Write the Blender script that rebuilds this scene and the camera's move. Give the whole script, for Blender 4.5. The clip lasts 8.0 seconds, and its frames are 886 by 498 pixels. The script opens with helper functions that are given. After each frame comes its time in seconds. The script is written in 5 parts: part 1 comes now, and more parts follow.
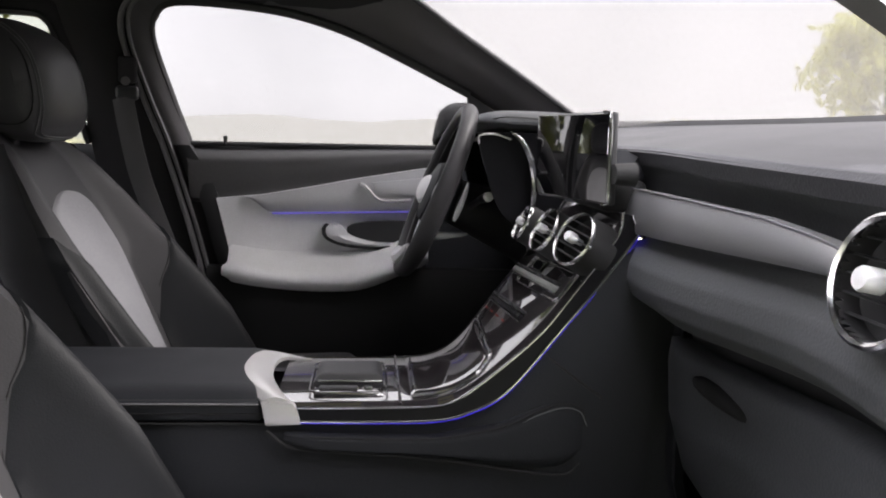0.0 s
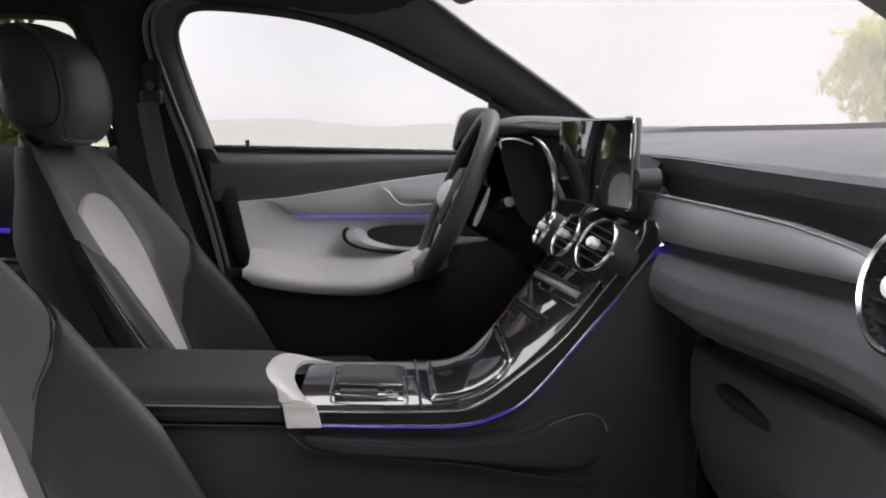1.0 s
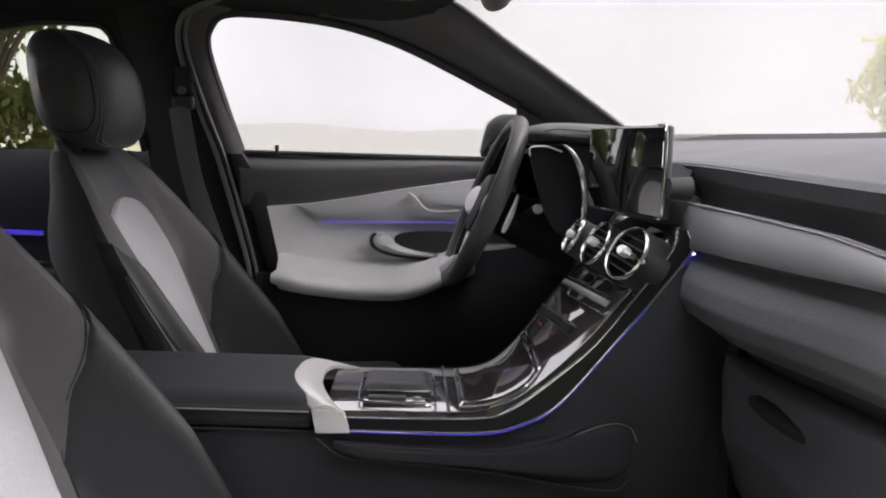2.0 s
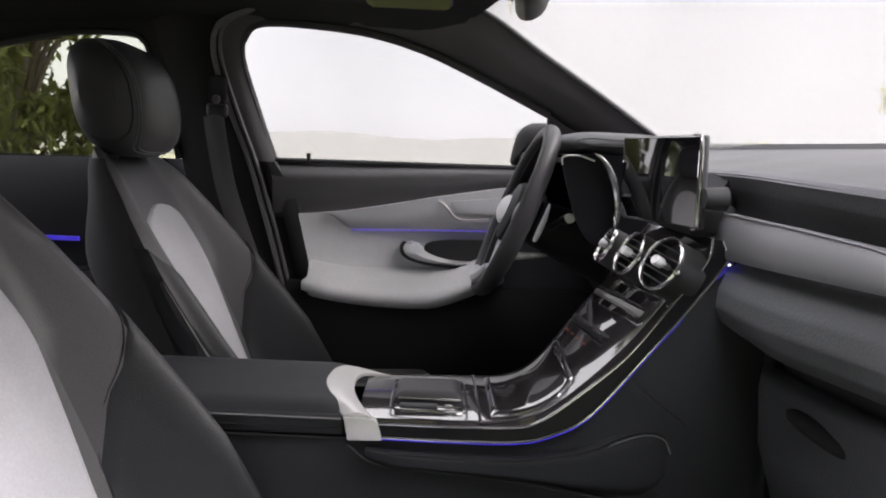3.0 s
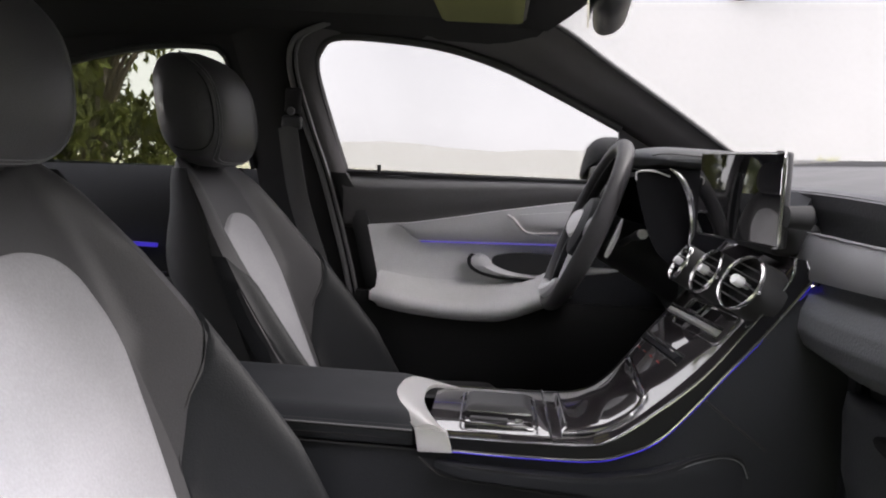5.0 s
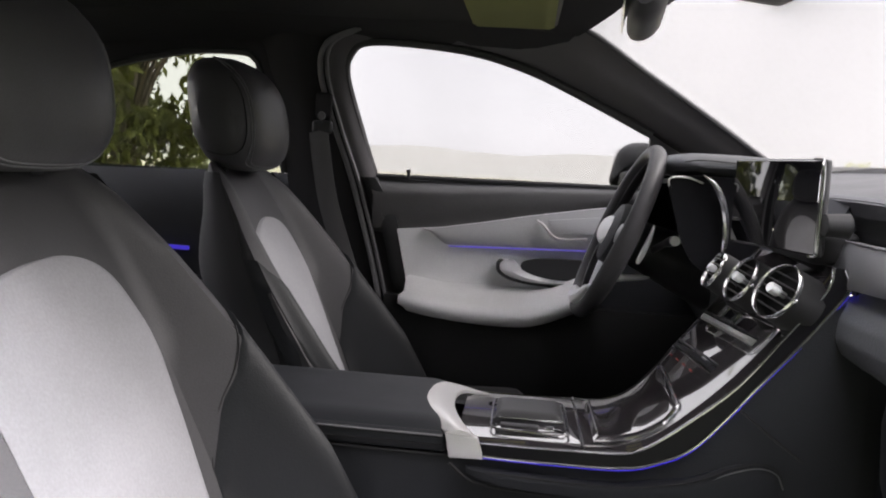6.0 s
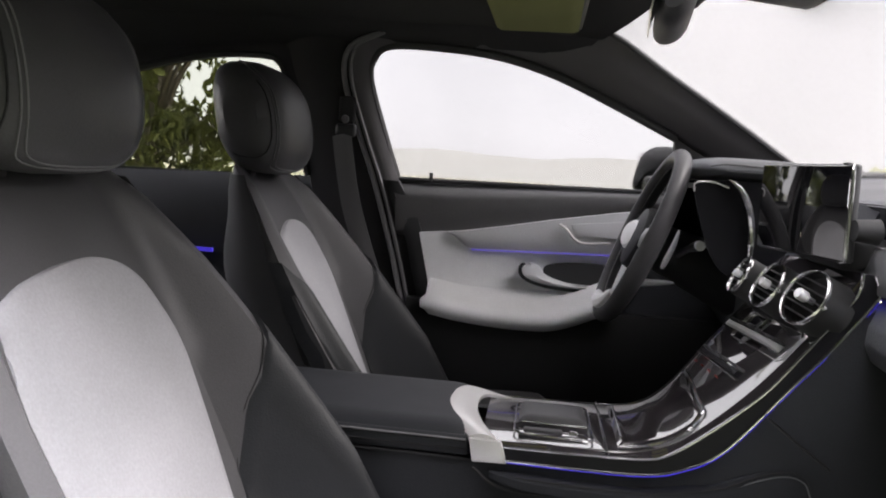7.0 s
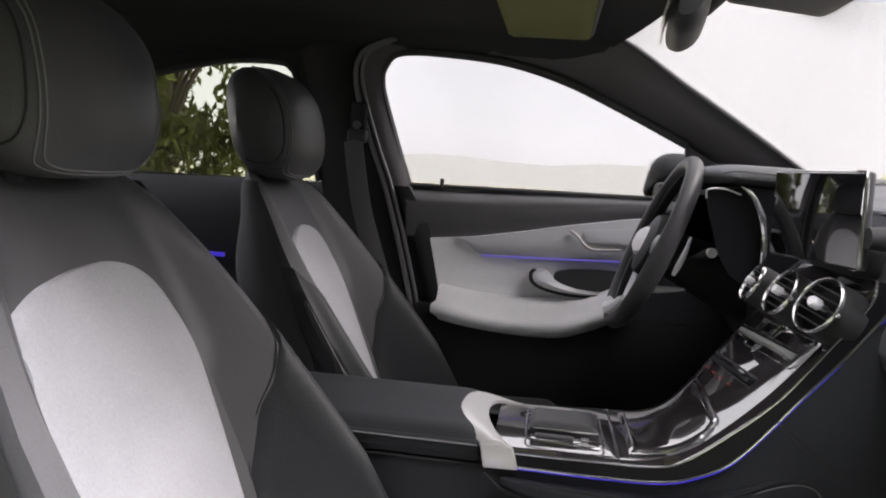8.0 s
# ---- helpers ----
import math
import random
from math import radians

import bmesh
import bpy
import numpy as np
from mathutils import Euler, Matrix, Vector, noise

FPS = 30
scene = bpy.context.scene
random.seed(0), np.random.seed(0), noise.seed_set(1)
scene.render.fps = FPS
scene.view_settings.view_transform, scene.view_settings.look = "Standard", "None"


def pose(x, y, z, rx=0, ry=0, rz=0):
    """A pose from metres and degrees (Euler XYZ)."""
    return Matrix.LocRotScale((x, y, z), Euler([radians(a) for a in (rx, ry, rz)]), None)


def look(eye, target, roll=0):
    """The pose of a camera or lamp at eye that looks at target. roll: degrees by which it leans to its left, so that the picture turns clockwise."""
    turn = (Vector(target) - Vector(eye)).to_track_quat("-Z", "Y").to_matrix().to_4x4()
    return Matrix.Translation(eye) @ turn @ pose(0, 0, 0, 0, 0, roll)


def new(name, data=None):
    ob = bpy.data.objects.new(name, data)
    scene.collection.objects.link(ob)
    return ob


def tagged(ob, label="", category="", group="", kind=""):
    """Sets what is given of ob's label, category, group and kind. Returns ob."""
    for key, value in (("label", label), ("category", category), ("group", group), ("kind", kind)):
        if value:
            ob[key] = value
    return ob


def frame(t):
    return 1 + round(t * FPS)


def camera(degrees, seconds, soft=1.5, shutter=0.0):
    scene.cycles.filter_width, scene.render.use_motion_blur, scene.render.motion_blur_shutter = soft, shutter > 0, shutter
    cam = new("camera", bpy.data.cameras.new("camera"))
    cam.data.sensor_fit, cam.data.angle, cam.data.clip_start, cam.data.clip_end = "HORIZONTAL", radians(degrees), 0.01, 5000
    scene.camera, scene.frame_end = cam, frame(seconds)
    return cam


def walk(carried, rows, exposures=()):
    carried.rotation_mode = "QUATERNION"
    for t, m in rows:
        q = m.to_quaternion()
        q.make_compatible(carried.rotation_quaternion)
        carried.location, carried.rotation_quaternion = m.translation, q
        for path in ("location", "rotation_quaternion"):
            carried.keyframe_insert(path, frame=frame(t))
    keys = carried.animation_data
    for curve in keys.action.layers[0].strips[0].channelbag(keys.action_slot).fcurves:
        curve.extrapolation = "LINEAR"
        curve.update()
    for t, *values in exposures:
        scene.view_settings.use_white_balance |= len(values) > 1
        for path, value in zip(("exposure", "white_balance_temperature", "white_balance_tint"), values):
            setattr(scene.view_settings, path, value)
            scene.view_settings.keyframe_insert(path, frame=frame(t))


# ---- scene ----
# x runs to the car's nose, y to the driver's door, z up from the cabin floor
cam = camera(58.6, 8.0, soft=2.0)
PATH = [
    (0, (0.562, -1.172, 0.829), (0.753, 0.8, 0.556), 1.8),
    (0.5, (0.56, -1.173, 0.83), (0.735, 0.801, 0.559), 1.9),
    (1, (0.556, -1.173, 0.829), (0.703, 0.804, 0.566), 2.0),
    (1.5, (0.552, -1.172, 0.83), (0.67, 0.808, 0.573), 2.2),
    (3, (0.536, -1.173, 0.831), (0.56, 0.813, 0.597), 2.6),
    (3.5, (0.531, -1.175, 0.83), (0.52, 0.812, 0.608), 2.8),
    (4, (0.524, -1.175, 0.833), (0.475, 0.812, 0.613), 2.9),
    (4.5, (0.52, -1.176, 0.833), (0.431, 0.81, 0.616), 3.1),
    (6, (0.503, -1.177, 0.835), (0.317, 0.803, 0.628), 3.5),
    (6.5, (0.499, -1.178, 0.834), (0.288, 0.8, 0.63), 3.7),
    (7, (0.496, -1.178, 0.835), (0.261, 0.798, 0.633), 3.7),
    (7.5, (0.496, -1.178, 0.834), (0.244, 0.797, 0.639), 3.8),
    (8, (0.491, -1.181, 0.835), (0.234, 0.794, 0.646), 3.9),
]
walk(cam, [(t, look(eye, target, roll)) for t, eye, target, roll in PATH], exposures=[(0.0, 4.38, 6450, 16.5)])

# ---- light ----
world = bpy.data.worlds.new("sky")
scene.world = world
world.use_nodes = True
wn, wl = world.node_tree.nodes, world.node_tree.links
wn.clear()
sky = wn.new("ShaderNodeTexSky")
sky.sky_type, sky.sun_disc = "NISHITA", False
sky.sun_elevation, sky.sun_rotation = radians(47), radians(83)
sky.dust_density, sky.air_density = 1.0, 1.0
pale = wn.new("ShaderNodeHueSaturation")
pale.inputs["Saturation"].default_value = 0.12
cloud_at = wn.new("ShaderNodeTexCoord")
cloud = wn.new("ShaderNodeTexNoise")
cloud.inputs["Scale"].default_value, cloud.inputs["Detail"].default_value = 3.0, 5.0
cloud_range = wn.new("ShaderNodeMapRange")
cloud_range.inputs["From Min"].default_value, cloud_range.inputs["From Max"].default_value = 0.3, 0.7
cloud_range.inputs["To Min"].default_value, cloud_range.inputs["To Max"].default_value = 0.90, 1.10
veil = wn.new("ShaderNodeMix")
veil.data_type, veil.blend_type = "RGBA", "MULTIPLY"
veil.inputs[0].default_value = 1.0
bg, wout = wn.new("ShaderNodeBackground"), wn.new("ShaderNodeOutputWorld")
bg.inputs["Strength"].default_value = 0.15
wl.new(sky.outputs[0], pale.inputs["Color"])
wl.new(cloud_at.outputs["Generated"], cloud.inputs["Vector"])
wl.new(cloud.outputs["Fac"], cloud_range.inputs[0])
over = wn.new("ShaderNodeMix")
over.data_type = "RGBA"
over.inputs[0].default_value = 0.85
over.inputs[7].default_value = (3.6, 3.6, 3.65, 1)
wl.new(pale.outputs[0], over.inputs[6])
wl.new(over.outputs[2], veil.inputs[6])
wl.new(cloud_range.outputs[0], veil.inputs[7])
# overcast sky: about four times as bright overhead as at the horizon
height, rise, dome = wn.new("ShaderNodeSeparateXYZ"), wn.new("ShaderNodeMapRange"), wn.new("ShaderNodeMix")
rise.inputs["From Min"].default_value = 0.20
rise.inputs["To Min"].default_value, rise.inputs["To Max"].default_value = 0.48, 2.0
dome.data_type, dome.blend_type = "RGBA", "MULTIPLY"
dome.inputs[0].default_value = 1.0
wl.new(cloud_at.outputs["Generated"], height.inputs[0])
wl.new(height.outputs["Z"], rise.inputs[0])
wl.new(veil.outputs[2], dome.inputs[6])
wl.new(rise.outputs[0], dome.inputs[7])
wl.new(dome.outputs[2], bg.inputs["Color"])
wl.new(bg.outputs[0], wout.inputs["Surface"])
sun_data = bpy.data.lights.new("sun", "SUN")
sun_data.energy, sun_data.angle, sun_data.color = 0.3, radians(40), (1.0, 0.97, 0.92)
sun = new("sun", sun_data)
sun.matrix_world = look((0, 0, 0), (-0.74, -0.12, -0.66))
sun.location = (5, 3, 8)


# ---- materials ----
def material(name, base, rough=0.5, metal=0.0, grain=200.0, bump=0.1, vary=0.15, blotch=6.0, coat=0.0, spec=0.5):
    """Principled surface with fine grain and large blotches in object space."""
    m = bpy.data.materials.new(name)
    m.use_nodes = True
    n, l = m.node_tree.nodes, m.node_tree.links
    p = n["Principled BSDF"]
    p.inputs["Metallic"].default_value = metal
    p.inputs["Specular IOR Level"].default_value = spec
    p.inputs["Coat Weight"].default_value = coat
    p.inputs["Coat Roughness"].default_value = 0.03
    at = n.new("ShaderNodeTexCoord")
    big = n.new("ShaderNodeTexNoise")
    big.inputs["Scale"].default_value, big.inputs["Detail"].default_value = blotch, 4.0
    fine = n.new("ShaderNodeTexNoise")
    fine.inputs["Scale"].default_value, fine.inputs["Detail"].default_value = grain, 2.0
    l.new(at.outputs["Object"], big.inputs["Vector"])
    l.new(at.outputs["Object"], fine.inputs["Vector"])
    both = n.new("ShaderNodeMath")
    both.operation = "MULTIPLY_ADD"
    both.inputs[1].default_value = 0.45
    l.new(fine.outputs["Fac"], both.inputs[0])
    half = n.new("ShaderNodeMath")
    half.operation = "MULTIPLY"
    half.inputs[1].default_value = 0.55
    l.new(big.outputs["Fac"], half.inputs[0])
    l.new(half.outputs[0], both.inputs[2])
    ramp = n.new("ShaderNodeValToRGB")
    ramp.color_ramp.elements[0].position, ramp.color_ramp.elements[1].position = 0.3, 0.7
    ramp.color_ramp.elements[0].color = (*[c * (1 - vary) for c in base], 1)
    ramp.color_ramp.elements[1].color = (*[min(1, c * (1 + vary)) for c in base], 1)
    l.new(both.outputs[0], ramp.inputs[0])
    l.new(ramp.outputs[0], p.inputs["Base Color"])
    rr = n.new("ShaderNodeMapRange")
    rr.inputs["To Min"].default_value, rr.inputs["To Max"].default_value = max(0.0, rough * 0.85), min(1.0, rough * 1.15)
    l.new(big.outputs["Fac"], rr.inputs[0])
    l.new(rr.outputs[0], p.inputs["Roughness"])
    if bump:
        b = n.new("ShaderNodeBump")
        b.inputs["Strength"].default_value, b.inputs["Distance"].default_value = bump, 0.0008
        l.new(fine.outputs["Fac"], b.inputs["Height"])
        l.new(b.outputs[0], p.inputs["Normal"])
    return m


def leather(name, base, rough=0.45, bump=0.35, scale=420.0):
    """Grained leather: pebbled cells as bump."""
    m = material(name, base, rough, grain=scale, bump=0.0, vary=0.12, blotch=9.0, spec=0.23)
    n, l = m.node_tree.nodes, m.node_tree.links
    at = [k for k in n if k.type == "TEX_COORD"][0]
    cells = n.new("ShaderNodeTexVoronoi")
    cells.inputs["Scale"].default_value = scale
    l.new(at.outputs["Object"], cells.inputs["Vector"])
    b = n.new("ShaderNodeBump")
    b.inputs["Strength"].default_value, b.inputs["Distance"].default_value = bump, 0.0006
    l.new(cells.outputs["Distance"], b.inputs["Height"])
    l.new(b.outputs[0], n["Principled BSDF"].inputs["Normal"])
    return m


def foliage(name, base, vary, blotch):
    """Leaves that let part of the light through."""
    m = material(name, base, 0.6, grain=3.0, bump=0.0, vary=vary, blotch=blotch, spec=0.2)
    n, l = m.node_tree.nodes, m.node_tree.links
    thin, mix = n.new("ShaderNodeBsdfTranslucent"), n.new("ShaderNodeMixShader")
    ramp = [k for k in n if k.type == "VALTORGB"][0]
    l.new(ramp.outputs[0], thin.inputs["Color"])
    mix.inputs[0].default_value = 0.45
    l.new(n["Principled BSDF"].outputs[0], mix.inputs[1])
    l.new(thin.outputs[0], mix.inputs[2])
    l.new(mix.outputs[0], n["Material Output"].inputs["Surface"])
    return m


def emitter(name, color, strength):
    m = bpy.data.materials.new(name)
    m.use_nodes = True
    p = m.node_tree.nodes["Principled BSDF"]
    p.inputs["Base Color"].default_value = (*color, 1)
    p.inputs["Emission Color"].default_value = (*color, 1)
    p.inputs["Emission Strength"].default_value = strength
    return m


def pane(name, tint, gloss=0.03, haze_film=0.0):
    """Thin tinted glass with a slight gloss and a pale translucent film that stands in for haze."""
    m = bpy.data.materials.new(name)
    m.use_nodes = True
    n, l = m.node_tree.nodes, m.node_tree.links
    n.clear()
    clear, shine, mix, out = (n.new("ShaderNodeBsdfTransparent"), n.new("ShaderNodeBsdfGlossy"),
                              n.new("ShaderNodeMixShader"), n.new("ShaderNodeOutputMaterial"))
    clear.inputs[0].default_value = (*tint, 1)
    shine.inputs["Roughness"].default_value = 0.02
    mix.inputs[0].default_value = gloss
    l.new(clear.outputs[0], mix.inputs[1])
    l.new(shine.outputs[0], mix.inputs[2])
    film, coat = n.new("ShaderNodeBsdfTranslucent"), n.new("ShaderNodeMixShader")
    film.inputs[0].default_value = (0.85, 0.83, 0.82, 1)
    coat.inputs[0].default_value = haze_film
    l.new(mix.outputs[0], coat.inputs[1])
    l.new(film.outputs[0], coat.inputs[2])
    l.new((coat if haze_film else mix).outputs[0], out.inputs["Surface"])
    return m


M_DARK = leather("dark leather", (0.0175, 0.0185, 0.0215), 0.55)
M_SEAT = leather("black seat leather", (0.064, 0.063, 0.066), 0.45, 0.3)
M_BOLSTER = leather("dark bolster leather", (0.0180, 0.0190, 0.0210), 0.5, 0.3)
M_SOFT = leather("soft dashboard skin", (0.060, 0.062, 0.066), 0.5, 0.4, 300)
M_TOP = leather("dashboard top skin", (0.05, 0.05, 0.055), 0.42, 0.4, 300)
M_PALE = leather("pale grey leather", (0.74, 0.74, 0.745), 0.5, 0.25)
M_INSERT = leather("perforated pale insert", (0.305, 0.305, 0.32), 0.65, 0.5, 260)
M_PLASTIC = material("black plastic", (0.028, 0.028, 0.03), 0.5, grain=500, bump=0.15)
M_TRIMCLOTH = material("black headliner cloth", (0.037, 0.036, 0.038), 0.95, grain=900, bump=0.4, spec=0.1)
M_PILLAR = material("dark grey pillar cloth", (0.11, 0.106, 0.11), 0.9, grain=900, bump=0.4, spec=0.15)
M_GLOSS = material("piano black lacquer", (0.012, 0.0105, 0.011), 0.05, grain=260, bump=0.0, vary=0.6, blotch=30.0, coat=1.0)
M_GLOSS.node_tree.nodes["Principled BSDF"].inputs["Coat IOR"].default_value = 3.2
M_CHROME = material("satin chrome", (0.78, 0.78, 0.79), 0.16, 1.0, grain=700, bump=0.02, vary=0.05)
M_SILVER = material("brushed silver plastic", (0.62, 0.61, 0.60), 0.32, 0.75, grain=600, bump=0.05, vary=0.06)
M_SATIN = material("satin silver lacquer", (0.72, 0.72, 0.73), 0.35, 0.25, grain=600, bump=0.03, vary=0.05)
M_RIM = leather("steering wheel leather", (0.036, 0.035, 0.037), 0.42, 0.3)
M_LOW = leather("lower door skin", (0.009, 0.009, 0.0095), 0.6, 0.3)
M_UPPER = leather("door top leather", (0.088, 0.086, 0.088), 0.5, 0.35, 300)
M_ALU = material("brushed grey aluminium", (0.30, 0.30, 0.31), 0.33, 0.8, grain=500, bump=0.06, vary=0.08)
M_WOOD = material("grey open-pore trim", (0.40, 0.40, 0.41), 0.4, 0.15, grain=300, bump=0.15, vary=0.08)
M_SCREEN = material("dark screen glass", (0.004, 0.004, 0.005), 0.03, grain=900, bump=0.0, coat=1.0)
M_BAND = material("satin black lacquer", (0.008, 0.008, 0.009), 0.22, grain=900, bump=0.0, spec=0.12)
M_DISPLAY = material("display glass", (0.004, 0.004, 0.005), 0.03, grain=900, bump=0.0, coat=1.0, spec=1.0)
M_DISPLAY.node_tree.nodes["Principled BSDF"].inputs["Coat IOR"].default_value = 2.8
M_THREAD = material("grey thread", (0.16, 0.16, 0.165), 0.8, grain=1500, bump=0.6)
M_SEAM = material("dark seam", (0.016, 0.016, 0.017), 0.8, grain=900, bump=0.2)
M_CARPET = material("black carpet", (0.02, 0.02, 0.021), 1.0, grain=700, bump=0.8, spec=0.05)
M_BELT = material("black woven belt", (0.095, 0.093, 0.096), 0.7, grain=1200, bump=0.6)
# olive tint stands in for light bounced off the greenery outside
M_VISOR = material("grey visor cloth with green bounce", (0.17, 0.18, 0.07), 0.9, grain=900, bump=0.3, spec=0.1)
M_SEAL = material("grey rubber seal", (0.13, 0.127, 0.13), 0.55, grain=500, bump=0.1)
M_RUBBER = material("black rubber", (0.03, 0.03, 0.031), 0.6, grain=500, bump=0.1)
M_BLUE = emitter("blue ambient light", (0.09, 0.06, 0.9), 0.018)
M_BLUE_EDGE = emitter("blue edge light", (0.08, 0.05, 1.0), 0.030)
M_BLUE_GLOW = emitter("bright blue edge light", (0.06, 0.045, 1.0), 0.4)
M_BLUE_DIM = emitter("dim violet ambient light", (0.16, 0.12, 0.8), 0.025)
M_RED = emitter("red switch light", (0.30, 0.03, 0.02), 0.0006)
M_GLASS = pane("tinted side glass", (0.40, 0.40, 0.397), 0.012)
# the windscreen's film paints distant haze over the view ahead
M_FRONT = pane("windscreen glass with haze film", (0.315, 0.315, 0.308), 0.012, haze_film=0.025)
M_TINT = pane("tinted glass", (0.38, 0.39, 0.36))
M_PAINT = material("dark car paint", (0.04, 0.042, 0.05), 0.25, 0.4, grain=900, bump=0.02, coat=1.0)
M_GROUND = material("dry pale ground", (0.30, 0.28, 0.20), 0.95, grain=3.0, bump=0.3, vary=0.25, blotch=0.08)
# emission stands in for distant haze, the hills are no light source
M_HAZE_GLOW = emitter("haze glow on far hills", (0.113, 0.110, 0.094), 1.0)
M_HAZE_GLOW.node_tree.nodes["Principled BSDF"].inputs["Base Color"].default_value = (0.02, 0.02, 0.02, 1)
M_GLOVE = leather("black glove box skin", (0.042, 0.044, 0.048), 0.5, 0.4, 300)
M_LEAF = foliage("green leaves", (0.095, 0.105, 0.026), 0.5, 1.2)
# far leaves: haze and glare are put into the pale base colour
M_LEAF_HAZE = foliage("far leaves paled for haze", (0.60, 0.60, 0.26), 0.25, 0.4)
M_WOODS = material("dark woodland leaves", (0.028, 0.034, 0.018), 0.8, grain=2.0, bump=0.0, vary=0.5, blotch=0.5)
M_GRASS = material("short green grass", (0.042, 0.046, 0.028), 0.95, grain=40.0, bump=0.5, vary=0.2, blotch=0.8)
M_BARK = material("bark", (0.10, 0.08, 0.06), 0.95, grain=30.0, bump=0.8, vary=0.3)


# ---- builders ----
BASE = {}


def thing(name, base, label, category, group=""):
    """An Empty at the thing's base, for its parts."""
    ob = tagged(new(name), label, category, group)
    ob.location = base
    ob.empty_display_size = 0.05
    BASE[ob] = Vector(base)
    return ob


def finish(me, mat, smooth):
    me.materials.append(mat)
    if smooth:
        for p in me.polygons:
            p.use_smooth = True
        me.set_sharp_from_angle(angle=radians(smooth))


def part(name, bm, mat, parent=None, label="", smooth=40):
    """Links a bmesh in world places as one mesh, under a thing or a part."""
    bmesh.ops.recalc_face_normals(bm, faces=bm.faces)
    me = bpy.data.meshes.new(name)
    shift = BASE.get(parent, Vector()) if parent else Vector()
    bmesh.ops.translate(bm, verts=bm.verts, vec=-shift)
    bm.to_mesh(me)
    bm.free()
    finish(me, mat, smooth)
    ob = new(name, me)
    if parent:
        ob.parent = parent
    BASE[ob] = shift
    if label:
        ob["label"] = label
    return ob


def solo(name, bm, mat, label, category="", kind="", smooth=40):
    ob = part(name, bm, mat, None, "", smooth)
    return tagged(ob, label, category, "", kind)


def loft(loops, closed=True, caps=True, bm=None):
    """Skins a row of loops of equal length."""
    bm = bm or bmesh.new()
    rows = [[bm.verts.new(p) for p in loop] for loop in loops]
    n = len(rows[0])
    for a, b in zip(rows, rows[1:]):
        for i in range(n if closed else n - 1):
            j = (i + 1) % n
            bm.faces.new((a[i], a[j], b[j], b[i]))
    if caps and closed:
        bm.faces.new(rows[0][::-1])
        bm.faces.new(rows[-1])
    return bm


def sheet(fn, nu, nv, thick, way, bm=None):
    """A sheet fn(u, v), u and v from 0 to 1, given depth along the vector way."""
    bm = bm or bmesh.new()
    d = Vector(way).normalized() * thick
    top = [[bm.verts.new(Vector(fn(i / nu, j / nv))) for i in range(nu + 1)] for j in range(nv + 1)]
    low = [[bm.verts.new(v.co + d) for v in row] for row in top]
    for grid, flip in ((top, False), (low, True)):
        for j in range(nv):
            for i in range(nu):
                q = (grid[j][i], grid[j][i + 1], grid[j + 1][i + 1], grid[j + 1][i])
                bm.faces.new(q[::-1] if flip else q)
    rim = [(0, i) for i in range(nu)] + [(j, nu) for j in range(nv)] + [(nv, i) for i in range(nu, 0, -1)] + [(j, 0) for j in range(nv, 0, -1)]
    for (a, b), (c, e) in zip(rim, rim[1:] + rim[:1]):
        bm.faces.new((top[a][b], low[a][b], low[c][e], top[c][e]))
    return bm


def tube(points, r, sides=8, closed=False, bm=None, flat=1.0):
    """A round bar along points; flat squashes it along its second axis."""
    bm = bm or bmesh.new()
    pts = [Vector(p) for p in points]
    n = len(pts)
    loops = []
    up = Vector((0.13, 0.21, 0.97)).normalized()
    for i, p in enumerate(pts):
        a = pts[(i - 1) % n] if closed or i else p
        b = pts[(i + 1) % n] if closed or i < n - 1 else p
        t = (b - a).normalized()
        s = t.cross(up).normalized()
        w = s.cross(t).normalized()
        rr = r[i] if isinstance(r, (list, tuple)) else r
        loops.append([p + rr * (math.cos(k) * s + flat * math.sin(k) * w) for k in (2 * math.pi * q / sides for q in range(sides))])
    if closed:
        loops.append(loops[0])
        rows = [[bm.verts.new(c) for c in loop] for loop in loops[:-1]]
        rows.append(rows[0])
        for a, b in zip(rows, rows[1:]):
            for i in range(sides):
                j = (i + 1) % sides
                bm.faces.new((a[i], a[j], b[j], b[i]))
        return bm
    return loft(loops, bm=bm)


def curve(points, n):
    """A smooth line of n + 1 points through the given ones."""
    p = [Vector(q) for q in points]
    p = [2 * p[0] - p[1]] + p + [2 * p[-1] - p[-2]]
    out = []
    m = len(p) - 3
    for k in range(n + 1):
        f = k / n * m
        i = min(int(f), m - 1)
        t = f - i
        a, b, c, d = p[i:i + 4]
        out.append(0.5 * (2 * b + (c - a) * t + (2 * a - 5 * b + 4 * c - d) * t * t + (3 * b - a - 3 * c + d) * t ** 3))
    return out


def block(lo, hi, bevel=0.004, seg=2, bm=None, m=None):
    """A box between two corners with rounded edges, turned by m about its middle."""
    lo, hi = Vector(lo), Vector(hi)
    b2 = bmesh.new()
    bmesh.ops.create_cube(b2, size=1.0)
    bmesh.ops.scale(b2, vec=hi - lo, verts=b2.verts)
    if bevel:
        bmesh.ops.bevel(b2, geom=list(b2.edges), offset=bevel, segments=seg, profile=0.5, affect="EDGES")
    if m:
        bmesh.ops.transform(b2, matrix=m, verts=b2.verts)
    bmesh.ops.translate(b2, vec=(lo + hi) / 2, verts=b2.verts)
    if not bm:
        return b2
    me = bpy.data.meshes.new("tmp")
    b2.to_mesh(me)
    b2.free()
    bm.from_mesh(me)
    bpy.data.meshes.remove(me)
    return bm


